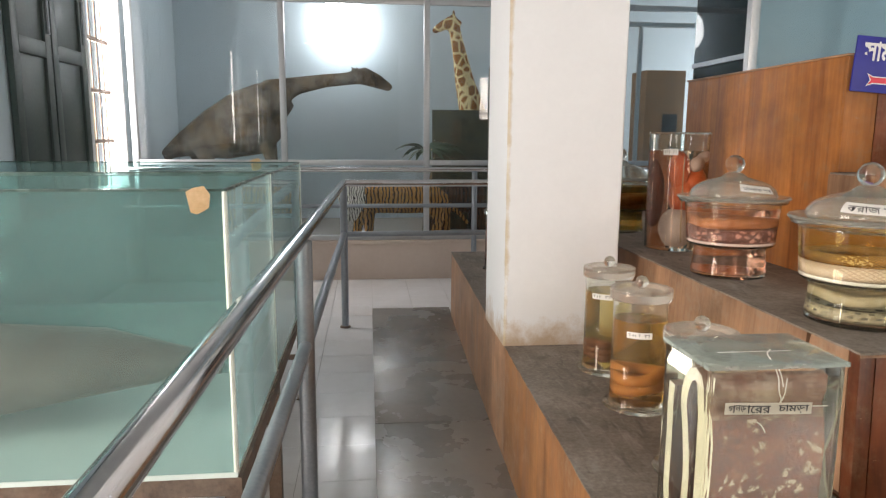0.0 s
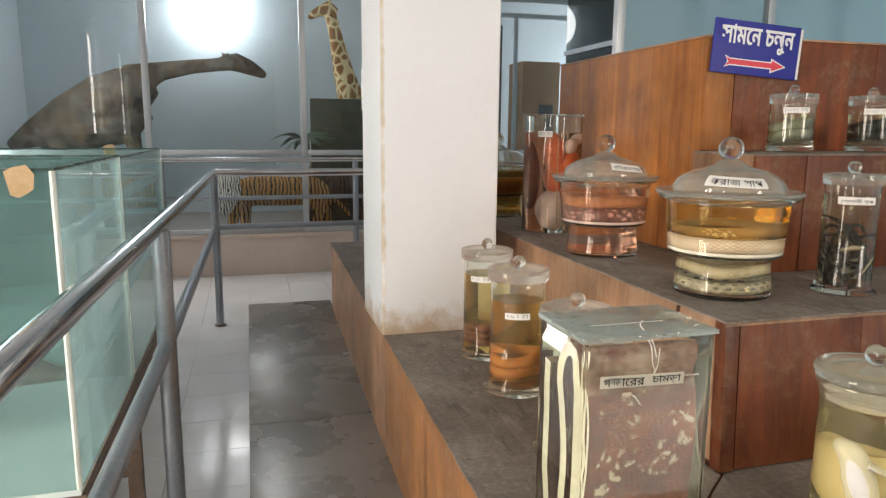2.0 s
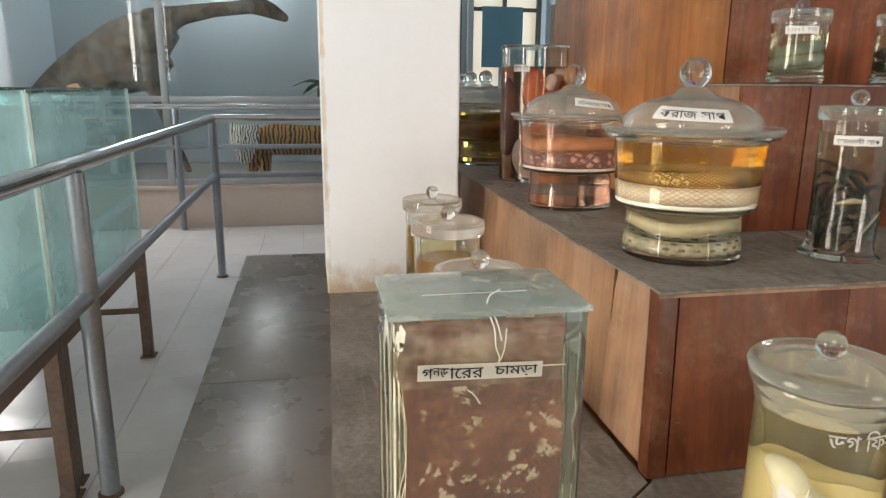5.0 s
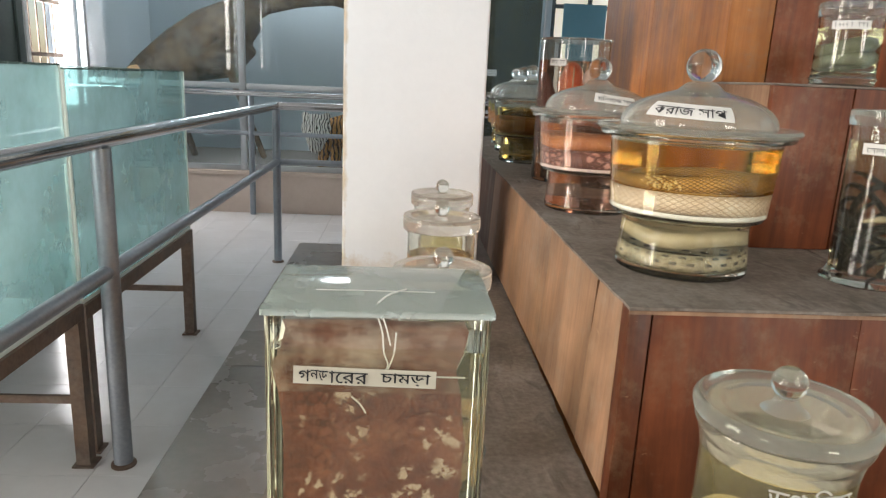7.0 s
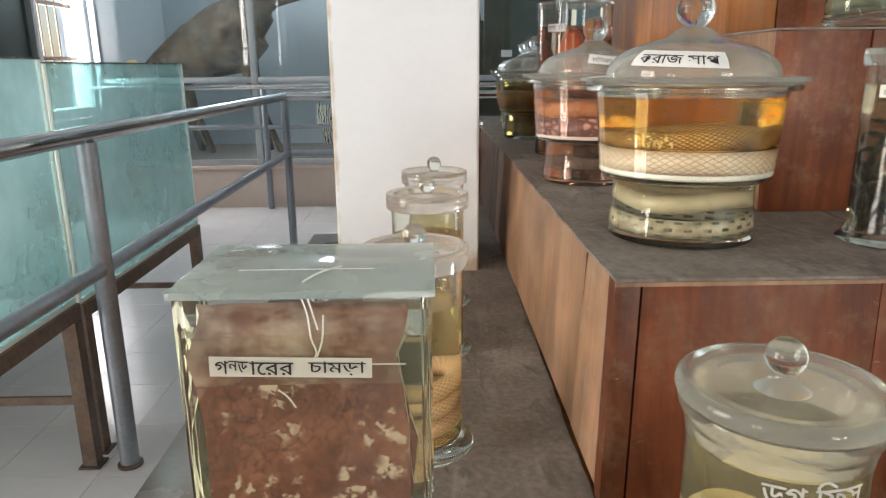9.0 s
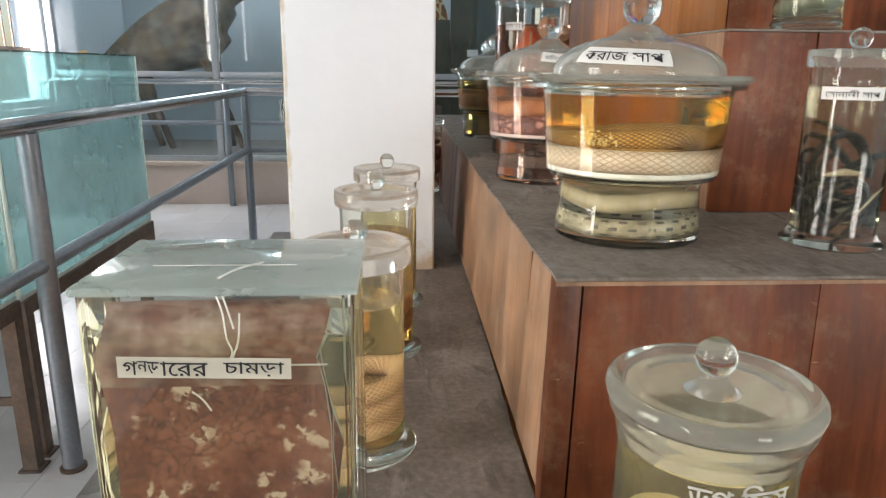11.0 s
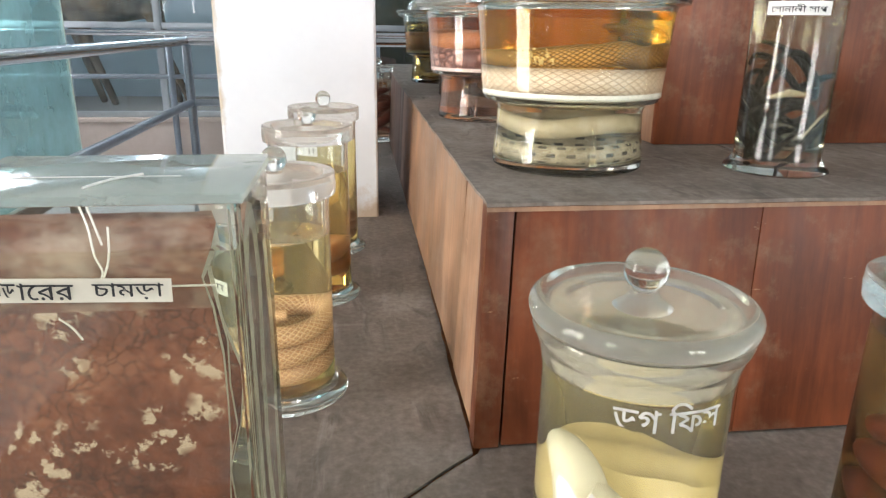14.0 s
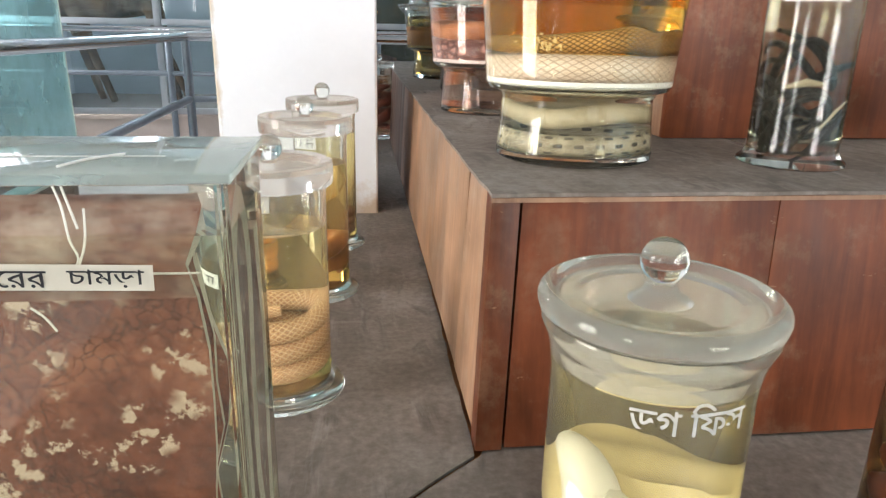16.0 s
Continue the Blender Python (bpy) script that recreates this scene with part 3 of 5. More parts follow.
FOREST = surface("dark_painted_scenery", (0.006, 0.01, 0.008), (0.09, 0.09, 0.045), 0.5, scale=9, fine=30)
ROCK = surface("brown_scenery_rock", (0.05, 0.035, 0.02), (0.24, 0.18, 0.1), 0.9, scale=6, fine=30, relief=0.8, gap=0.02)
GRAVEL = surface("grey_gravel_bed", (0.16, 0.15, 0.14), (0.42, 0.4, 0.37), 0.9, scale=40, fine=90, relief=0.8, gap=0.01)
TEAL = surface("teal_painted_board", (0.06, 0.2, 0.27), (0.09, 0.25, 0.33), 0.5, scale=3, fine=40)
CARTON = surface("brown_cardboard", (0.2, 0.11, 0.05), (0.32, 0.19, 0.1), 0.8, scale=5, fine=40)
BLACK = surface("black_paint", (0.01, 0.01, 0.012), (0.025, 0.025, 0.028), 0.5)
GLOBE_GLOW = glow("bright_glow_blob", (0.93, 0.97, 1.0), 16.0)
TUBE = glow("lit_tube_lamp", (0.9, 0.97, 1.0), 6.0)
# daylight on the outside wall, put in as glow
CREAM_OUT = glow("cream_backdrop_glow", (1.0, 0.83, 0.6), 0.75)


def letters(text, width, height, x=0.0, y=0.0, bold=0.0, bm=None):
    """Letters laid flat and fitted to a width and height about a point."""
    cu = bpy.data.curves.new("letters", "FONT")
    cu.body = text
    cu.resolution_u = 3
    ob = bpy.data.objects.new("letters", cu)
    me = bpy.data.meshes.new_from_object(ob)
    bm = bm or bmesh.new()
    before = len(bm.verts)
    for _ in range(4 if bold else 1):
        bm.from_mesh(me)
    bpy.data.objects.remove(ob)
    bpy.data.curves.remove(cu)
    bpy.data.meshes.remove(me)
    bm.verts.ensure_lookup_table()
    fresh = bm.verts[before:]
    xs, ys = [v.co.x for v in fresh], [v.co.y for v in fresh]
    cx, cy = (min(xs) + max(xs)) / 2, (min(ys) + max(ys)) / 2
    sx, sy = width / (max(xs) - min(xs)), height / (max(ys) - min(ys))
    each = len(fresh) // (4 if bold else 1)
    for i, v in enumerate(fresh):
        k = i // each
        v.co = Vector(((v.co.x - cx) * sx + x + bold * (k % 2), (v.co.y - cy) * sy + y + bold * (k // 2), k * 0.00012))
    return bm


def scribble(width, height, words=(4, 3), seed=1):
    """Unreadable writing as plain strokes of its size."""
    rnd = random.Random(seed)
    bm = bmesh.new()
    n = sum(words) + len(words) - 1
    step, k = width / n, 0
    for w in words:
        x0 = -width / 2 + k * step
        box(bm, x0, x0 + (w - 0.15) * step, height * 0.36, height * 0.5, -0.0001, 0.0001)
        for i in range(w):
            x = x0 + (i + 0.25 + 0.3 * rnd.random()) * step
            low = -0.5 + 0.3 * rnd.random()
            box(bm, x, x + step * 0.16, height * low, height * 0.38, -0.0001, 0.0001)
            if rnd.random() > 0.4:
                box(bm, x - step * 0.3, x, height * (low + 0.25), height * (low + 0.38), -0.0001, 0.0001)
        k += w + 1
    return bm


def wrapped(bm, radius_at, centre_z, facing, out=0.0):
    """Bends a flat thing (x across, y up) round the upright axis, on a body whose radius depends on the height."""
    for v in bm.verts:
        z = centre_z + v.co.y
        r = radius_at(z) + out + v.co.z
        a = radians(facing) + v.co.x / radius_at(centre_z)
        v.co = Vector((r * math.cos(a), r * math.sin(a), z))
    return bm


def strip(width, height, n=16, rows=3, tilt=0.0):
    """A paper strip cut into short lengths, so that it can bend."""
    bm = bmesh.new()
    grid = [[bm.verts.new((width * (i / n - 0.5), height * (j / rows - 0.5) + tilt * width * (i / n - 0.5), 0)) for i in range(n + 1)] for j in range(rows + 1)]
    for j in range(rows):
        for i in range(n):
            bm.faces.new((grid[j][i], grid[j][i + 1], grid[j + 1][i + 1], grid[j + 1][i]))
    return bm


def paper_label(parent, radius_at, z, facing, width, height, text="", words=(4, 3), seed=1, tilt=0.0):
    tag = part("paper_label", wrapped(strip(width, height, tilt=tilt), radius_at, z, facing, 0.0012), PAPER, parent, "white paper label with black handwriting")
    ink = letters(text, width * 0.84, height * 0.58) if text else scribble(width * 0.86, height * 0.5, words, seed)
    for v in ink.verts:
        v.co.y += tilt * v.co.x
    part("lettering", wrapped(ink, radius_at, z, facing, 0.002), INK, tag, smooth=0)


def eased(points, n=6):
    """Points strung on a smooth curve through the given ones."""
    p = [Vector(q) for q in points]
    out = []
    for i in range(len(p) - 1):
        a, b, c, d = p[max(i - 1, 0)], p[i], p[i + 1], p[min(i + 2, len(p) - 1)]
        for k in range(n):
            s = k / n
            out.append(0.5 * (2 * b + (c - a) * s + (2 * a - 5 * b + 4 * c - d) * s * s + (3 * b - a - 3 * c + d) * s ** 3))
    return out + [p[-1]]


def coil(turns, radius, thick, z0, rise, taper=0.35, wobble=0.12, seed=0, squash=1.0, start=0.0, heave=0.0):
    """A snake lying in coils: a tapering tube on an uneven spiral."""
    rnd = random.Random(seed)
    ph = [rnd.random() * 6.28 for _ in range(3)]
    n = int(turns * 30)
    pts, rad = [], []
    for i in range(n + 1):
        s = i / n
        a = start + turns * 2 * math.pi * s
        r = radius * (1 + wobble * math.sin(2.3 * a + ph[0]) * 0.5)
        pts.append((r * math.cos(a), r * math.sin(a), z0 + thick + rise * s * turns + 0.3 * thick * wobble * 6 * math.sin(1.7 * a + ph[1]) + heave * math.sin(2.6 * a + ph[2])))
        end = min(s, 1 - s) * 8
        rad.append(thick * min(1, taper + (1 - taper) * end))
    return tube(pts, rad, 14, flat=squash)


def knob_foot(z, r, neck=0.55, tall=0.85):
    """The moulded foot that carries a knob, from the rim inwards to the axis."""
    return [(r * 1.35, z), (r * 1.2, z + r * 0.14), (r * (neck + 0.25), z + r * 0.38), (r * (neck + 0.05), z + r * tall - 0.0003), (0, z + r * tall)]


def knob(z, r, tall=0.85):
    """A blown glass ball, flattened where it meets its foot, as a closed profile from the axis."""
    prof = [(0, z + r * tall + 0.0001)]
    for i in range(0, 13):
        a = -math.pi / 2 + math.pi * (0.17 + 0.83 * i / 12)
        prof.append((max(0.0, r * math.cos(a)) if i < 12 else 0.0, z + r * (tall + 0.865) + r * math.sin(a)))
    return prof


def tall_jar(label, at, r, h, liquid, level, lid_r=None, foot_r=None, knob_r=0.016, turn=0.0, rim=0.024, flare=False, body=None, cap=None):
    """A cylindrical museum jar with a foot, a flat ground lid with a thick rim, and a glass ball knob."""
    lid_r, foot_r = lid_r or r * 1.12, foot_r or r * 1.22
    jar = thing("specimen_jar", label, "jar", at, turn, "glass specimen jars on the steps")
    w = 0.004
    outer = [(0, 0.001), (foot_r - 0.004, 0.001), (foot_r, 0.004), (foot_r - 0.002, 0.008), (r + 0.004, 0.013), (r, 0.022), (r, h - 0.046), (r + 0.0012, h - 0.034), (r + 0.0035, h - 0.022), (r + 0.0065, h - 0.013), (lid_r - 0.003, h - 0.008), (lid_r - 0.002, h - 0.004), (lid_r - 0.003, h)]
    if not flare:
        outer[6:] = [(r, h - 0.012), (r * 1.02, h - 0.006), (r * 1.02, h)]
    inner = ([(lid_r - 0.0085, h), (lid_r - 0.0095, h - 0.006), (r + 0.0005, h - 0.013), (r - w + 0.001, h - 0.02)] if flare else [(r - w + 0.002, h)]) + [(r - w, h - 0.022), (r - w, 0.024), (r - w - 0.006, 0.017), (0, 0.016)]
    clear(part("jar_body", lathe(outer + inner), body or GLASS, jar))
    z = h + 0.0006
    top = [(0, z), (r - w - 0.001, z), (lid_r - 0.003, z), (lid_r, z + 0.004), (lid_r + 0.001, z + rim * 0.5), (lid_r - 0.003, z + rim - 0.003), (lid_r - 0.008, z + rim), (lid_r - 0.014, z + rim - 0.002),
           (lid_r - 0.019, z + rim * 0.62), (lid_r * 0.5, z + rim * 0.55)]
    if flare:
        top[2:] = [(lid_r - 0.004, z), (lid_r, z + 0.003)] + [(lid_r - 0.006 + 0.0075 * math.cos(a), z + rim - 0.0085 + 0.0085 * math.sin(a)) for a in (0.0, 0.5, 1.0, 1.57, 2.1, 2.6)] + [
            (lid_r - 0.016, z + rim - 0.0065), (r - 0.014, z + rim - 0.0068), (r - 0.0165, z + rim - 0.008), (r - 0.02, z + rim * 0.55)]
    else:
        top[2:7] = [(lid_r - 0.001, z), (lid_r, z + 0.0015), (lid_r + 0.0008, z + rim * 0.5), (lid_r, z + rim - 0.0015), (lid_r - 0.003, z + rim)]
    top += knob_foot(z + rim * 0.55, knob_r)
    lid = clear(part("lid", lathe(top), cap or LID, jar, "dusty glass lid with a thick rounded rim"))
    clear(part("knob", lathe(knob(z + rim * 0.55, knob_r), 28), KNOB, lid, "glass ball knob"))
    if level:
        c = r - w + 0.0007
        clear(part("spirit", lathe([(0, 0.0168), (c - 0.006, 0.0174), (c, 0.0245), (c, level), (0, level)]), liquid, jar, "clear preserving spirit"))
    return jar


BOWL = [(0.098, 0.001), (0.103, 0.004), (0.104, 0.012), (0.1, 0.05), (0.099, 0.08), (0.103, 0.087), (0.117, 0.092), (0.121, 0.099), (0.124, 0.14), (0.129, 0.2), (0.131, 0.21), (0.146, 0.2135), (0.147, 0.2185), (0.144, 0.221)]


def dome_radius(z):
    """The outer radius of the domed lid at a height above the jar's base."""
    s = min(1, max(0, (z - 0.233) / 0.052))
    return 0.117 * math.sqrt(max(0.0, 1 - s ** 2.1)) + 0.001


def bowl_jar(label, at, liquid, level, turn=0.0, size=1.0):
    """A wide two-tiered bowl with a broad flange, a domed flanged lid and a big ball knob."""
    jar = thing("specimen_bowl", label, "jar", at, turn, "wide glass specimen bowls on the steps")
    w = 0.0045
    inner = [(0.127, 0.221), (0.1245, 0.2), (0.1195, 0.14), (0.1165, 0.1), (0.112, 0.0965), (0.1, 0.0915), (0.0945, 0.082), (0.0955, 0.05), (0.098, 0.014), (0, 0.011)]
    clear(part("bowl", lathe([(0, 0.001)] + BOWL + inner, 64), GLASS, jar))
    c = 0.0005
    foot = [(0, 0.0118), (0.0985, 0.0148), (0.0965, 0.05), (0.0955, 0.0825), (0.0995, 0.0905), (0, 0.0905)]
    clear(part("spirit", lathe(foot, 64), LIQ_CLEAR if liquid is LIQ_GOLD else liquid, jar, "clear preserving spirit"))
    low = [(0, 0.0972), (0.113, 0.0976), (0.1175, 0.1005), (0.1203, 0.137), (0, 0.137)]
    clear(part("spirit", lathe(low, 64), LIQ_CLEAR if liquid is LIQ_GOLD else liquid, jar, "clear preserving spirit"))
    high = [(0, 0.1375), (0.1203, 0.1375), (0.1205 + (level - 0.14) * 0.083, level), (0, level)]
    clear(part("spirit", lathe(high, 64), liquid, jar, "coloured preserving spirit"))
    lid = [(0, 0.2825)] + [(dome_radius(0.233 + 0.0495 * i / 9) - 0.004, 0.229 + 0.0495 * i / 9) for i in range(9, -1, -1)] + [(0.127, 0.2225), (0.15, 0.2217), (0.154, 0.226), (0.152, 0.231), (0.13, 0.2325)]
    lid += [(dome_radius(0.233 + 0.052 * i / 10), 0.233 + 0.052 * i / 10) for i in range(0, 9)] + knob_foot(0.2845, 0.0265, 0.66, 0.5)
    top = clear(part("lid", lathe(lid, 64), DOME, jar, "domed glass lid with a wide flange"))
    clear(part("knob", lathe(knob(0.2845, 0.0265, 0.5), 32), KNOB, top, "large glass ball knob"))
    return jar


# ---- showcase across the hall ----
GY = 6.15
case_base = boxes((X0 + 0.002, X1 - 0.002, GY - 0.06, GY + 0.08, 0, 0.32), (X0 + 0.002, X1 - 0.002, GY - 0.075, GY + 0.08, 0.321, 0.35), bevel=0.004)
structure(solid("showcase_base", case_base, BASE_PINK), "low pinkish plastered base of the showcase")
structure(solid("showcase_floor", boxes((X0 + 0.002, X1 - 0.002, GY + 0.082, Y1 - 0.052, 0, 0.33)), GRAVEL, 0), "grey gravel bed of the showcase")
case = thing("showcase_front", "aluminium-framed glass front of the animal showcase", "showcase", (0, GY, 0.351))
for x in (-1.955, -0.72, 0.515, 1.75, 2.985, 4.2):
    part("mullion", boxes((x - 0.025, x + 0.025, -0.025, 0.025, 0, 2.745), bevel=0.004), ALU, case)
for i, x in enumerate((-1.955, -0.72, 0.515, 1.75, 2.985)):
    a, b = x + 0.027, x + 1.208
    for z in (0.0, 0.665, 2.03, 2.7):
        part("rail", boxes((a, b, -0.022, 0.022, z, z + 0.045), bevel=0.004), ALU, case)
    for z0, z1 in ((0.046, 0.664), (0.711, 2.029), (2.076, 2.699)):
        clear(part("pane", boxes((a, b, -0.003, 0.003, z0, z1)), PANE, case, smooth=0))
part("mullion", boxes((2.43, 2.465, 0.03, 0.06, 0, 1.9), bevel=0.003), ALU, case)
part("rail", boxes((1.778, 2.95, 0.03, 0.06, 1.9, 1.94), bevel=0.003), ALU, case)

# globe added for a bright glow in the glass, sized to include bloom
lamp = thing("globe_lamp", "white globe standing in for a bright glow at the showcase", "lamp", (-0.26, 7.98, 2.46))
b = bmesh.new()
ball(b, 0, -0.2, 0, 0.27, 0.13, 0.27, 28)
part("globe", b, GLOBE_GLOW, lamp, "glowing white globe")
part("bracket", boxes((-0.03, 0.03, -0.08, 0.015, -0.03, 0.03), bevel=0.004), ALU, lamp)


def animal(name, label, at, parts, material, turn=0.0, joined=True):
    """A stuffed animal as one plain mesh: tapering limbs and rounded masses."""
    bm = bmesh.new()
    for kind, *v in parts:
        if kind == "ball":
            ball(bm, *v, 18)
        else:
            tube(v[0], v[1], 14, bm)
    ob = solid(name, bm, material, 60)
    ob.matrix_world = pose(*at, 0, 0, turn)
    mod = ob.modifiers.new("skin", "REMESH")
    mod.mode, mod.voxel_size, mod.use_smooth_shade = "VOXEL", 0.018, True
    sm = ob.modifiers.new("soft", "SMOOTH")
    sm.iterations, sm.factor = 6, 0.5
    return tagged(ob, label, "stuffed animal")


animal("stuffed_deer", "dark brown long-necked stuffed animal behind showcase glass", (0, 7.0, 0.33), [
    ("tube", [(-1.98, 0, 0.74), (-1.78, 0, 0.84), (-1.5, 0, 0.98), (-1.2, 0, 1.12), (-0.97, 0, 1.22), (-0.78, 0, 1.33)], [0.04, 0.12, 0.2, 0.25, 0.24, 0.13]),
    ("tube", [(-1.75, 0, 0.85), (-1.4, 0, 0.9), (-1.05, 0, 0.95), (-0.86, 0, 1.1)], [0.1, 0.2, 0.2, 0.14]),
    ("tube", [(-0.95, 0, 1.32), (-0.68, 0, 1.42), (-0.4, 0, 1.47), (-0.1, 0, 1.5)], [0.16, 0.085, 0.065, 0.062]),
    ("tube", [(-0.16, 0, 1.51), (-0.03, 0, 1.52), (0.1, 0, 1.47), (0.24, 0, 1.4)], [0.06, 0.088, 0.07, 0.035]),
    ("tube", [(-0.08, 0.03, 1.56), (-0.12, 0.08, 1.63)], [0.022, 0.008]), ("tube", [(-0.08, -0.03, 1.56), (-0.17, -0.06, 1.6)], [0.022, 0.01]),
    ("tube", [(-0.98, 0.1, 0.95), (-0.92, 0.1, 0.5), (-0.84, 0.1, 0.03)], [0.07, 0.035, 0.032]), ("tube", [(-1.02, -0.1, 0.95), (-0.88, -0.1, 0.5), (-0.7, -0.1, 0.03)], [0.07, 0.035, 0.032]),
    ("tube", [(-1.7, 0.1, 0.9), (-1.62, 0.1, 0.45), (-1.5, 0.1, 0.03)], [0.1, 0.04, 0.034]), ("tube", [(-1.6, -0.1, 0.9), (-1.48, -0.1, 0.45), (-1.34, -0.1, 0.03)], [0.1, 0.04, 0.034]),
    ("tube", [(-1.92, 0, 0.72), (-2.0, 0, 0.62), (-2.02, 0, 0.5)], [0.03, 0.02, 0.015])], BROWN_FUR)
animal("stuffed_giraffe", "small stuffed giraffe with a patterned yellow coat", (0, 7.18, 0.33), [
    ("tube", [(1.12, 0, 0.9), (1.06, 0, 1.25), (0.99, 0, 1.5), (0.93, 0, 1.8), (0.88, 0, 2.02)], [0.16, 0.13, 0.1, 0.07, 0.06]),
    ("tube", [(0.93, 0, 2.03), (0.85, 0, 2.08), (0.76, 0, 2.04), (0.66, 0, 1.98)], [0.06, 0.072, 0.05, 0.03]),
    ("tube", [(0.88, 0.03, 2.12), (0.87, 0.03, 2.2)], [0.014, 0.012]), ("tube", [(0.88, -0.03, 2.12), (0.87, -0.03, 2.2)], [0.014, 0.012]),
    ("tube", [(0.92, 0.05, 2.09), (0.98, 0.12, 2.12)], [0.02, 0.008]),
    ("tube", [(1.1, 0, 0.95), (1.35, 0, 0.92), (1.58, 0, 0.85)], [0.16, 0.17, 0.14]),
    ("tube", [(1.1, 0.1, 0.9), (1.1, 0.1, 0.02)], [0.06, 0.035]), ("tube", [(1.15, -0.1, 0.9), (1.15, -0.1, 0.02)], [0.06, 0.035]),
    ("tube", [(1.54, 0.1, 0.9), (1.56, 0.1, 0.02)], [0.07, 0.035]), ("tube", [(1.6, -0.1, 0.9), (1.62, -0.1, 0.02)], [0.07, 0.035])], GIRAFFE)
animal("stuffed_tiger", "striped stuffed tiger standing on the showcase gravel", (-0.12, 6.5, 0.33), [
    ("tube", [(0.02, 0, 0.34), (0.2, 0, 0.36), (0.5, 0, 0.35), (0.75, 0, 0.35), (0.86, 0, 0.3)], [0.1, 0.14, 0.135, 0.13, 0.08]),
    ("tube", [(0.04, -0.06, 0.3), (0.03, -0.07, 0.14), (0.0, -0.09, 0.03)], [0.075, 0.05, 0.045]), ("tube", [(0.12, 0.06, 0.3), (0.12, 0.06, 0.03)], [0.07, 0.045]),
    ("tube", [(0.74, -0.06, 0.3), (0.78, -0.06, 0.16), (0.74, -0.07, 0.03)], [0.09, 0.05, 0.045]), ("tube", [(0.82, 0.06, 0.3), (0.86, 0.06, 0.03)], [0.08, 0.045]),
    ("tube", [(0.86, 0, 0.32), (1.0, 0.03, 0.2), (1.08, 0.03, 0.1)], [0.03, 0.024, 0.02])], TIGER)
animal("tiger_head", "pale striped head of the stuffed tiger", (-0.15, 6.34, 0.71), [
    ("ball", 0, 0, 0, 0.13, 0.1, 0.12), ("ball", 0, -0.09, -0.045, 0.068, 0.06, 0.055), ("ball", -0.095, 0.01, 0.105, 0.036, 0.022, 0.04), ("ball", 0.095, 0.01, 0.105, 0.036, 0.022, 0.04),
    ("tube", [(0, 0.03, -0.05), (0.06, 0.08, -0.06)], [0.08, 0.1]), ("tube", [(-0.02, -0.02, -0.08), (0.0, 0.02, -0.2)], [0.07, 0.06])], TIGER_PALE)
animal("stuffed_tiger", "dark stuffed tiger turned away behind the glass", (0.55, 6.62, 0.33), [
    ("tube", [(0.1, 0, 0.3), (0.3, 0, 0.36), (0.55, 0, 0.33)], [0.1, 0.15, 0.13]), ("ball", 0.02, -0.05, 0.36, 0.11, 0.1, 0.1),
    ("tube", [(0.15, -0.06, 0.25), (0.02, -0.1, 0.04)], [0.07, 0.05]), ("tube", [(0.5, -0.06, 0.28), (0.55, -0.06, 0.03)], [0.08, 0.05]), ("tube", [(0.48, 0.08, 0.28), (0.5, 0.08, 0.03)], [0.08, 0.05])],
    striped("dark_tiger_fur", (0.1, 0.05, 0.03), (0.01, 0.008, 0.007), 9.0))

rock = bmesh.new()
for v in ball(rock, 1.05, 7.55, 0.33, 0.42, 0.3, 1.15, 20):
    v.co += Vector((noise.noise(v.co * 3) * 0.1, 0, noise.noise(v.co * 4 + Vector((5, 0, 0))) * 0.08))
    v.co.z = max(v.co.z, 0.332)
tagged(solid("scenery_rock", rock, ROCK), "rough brown artificial rock inside the showcase", "rock")
screen = thing("scenery_board", "dark painted forest scenery board with a label", "scenery board", (0, 6.95, 0.331))
part("board", boxes((0.64, 1.2, 0, 0.03, 0, 1.2), (1.204, 1.85, 0, 0.03, 0, 1.62), bevel=0.003), FOREST, screen)
part("paper_label", boxes((1.36, 1.46, -0.003, -0.001, 0.88, 0.94)), PAPER, screen)
plant = thing("palm_plant", "small dark green palm with long leaves", "plant", (0.55, 6.75, 0.331))
part("stem", tube([(0, 0, 0), (0.02, 0.02, 0.45), (0.0, 0.0, 0.82)], [0.025, 0.02, 0.014]), ROCK, plant)
rnd = random.Random(4)
for k in range(17):
    a, up, ln = k * 2.4, 0.2 + 0.7 * rnd.random(), 0.26 + 0.18 * rnd.random()
    bm = bmesh.new()
    rows = []
    for i in range(7):
        s = i / 6
        p = Vector((math.cos(a) * ln * s, math.sin(a) * ln * s, 0.8 + up * 0.3 * s - 0.22 * s * s))
        side = Vector((-math.sin(a), math.cos(a), 0.25)) * 0.032 * math.sin(math.pi * min(1, s + 0.08)) ** 0.7
        rows.append((bm.verts.new(p - side), bm.verts.new(p + Vector((0, 0, 0.006))), bm.verts.new(p + side)))
    for u, w in zip(rows, rows[1:]):
        bm.faces.new((u[0], u[1], w[1], w[0]))
        bm.faces.new((u[1], u[2], w[2], w[1]))
    part("leaf", bm, LEAF, plant)
board = thing("teal_board", "teal painted board hanging behind the showcase glass", "board", (2.245, 6.92, 1.33))
part("panel", boxes((-0.2, 0.2, 0, 0.02, 0, 0.56), bevel=0.004), TEAL, board)
part("post", boxes((-0.02, 0.02, 0.022, 0.05, -0.99, 0.5), bevel=0.003), ALU, board)
carton = thing("cardboard_box", "brown cardboard box with a black plate for its shaded hole", "box", (3.04, 6.95, 0.331))
part("body", boxes((-0.21, 0.21, 0, 0.4, 0, 1.62), bevel=0.006), CARTON, carton)
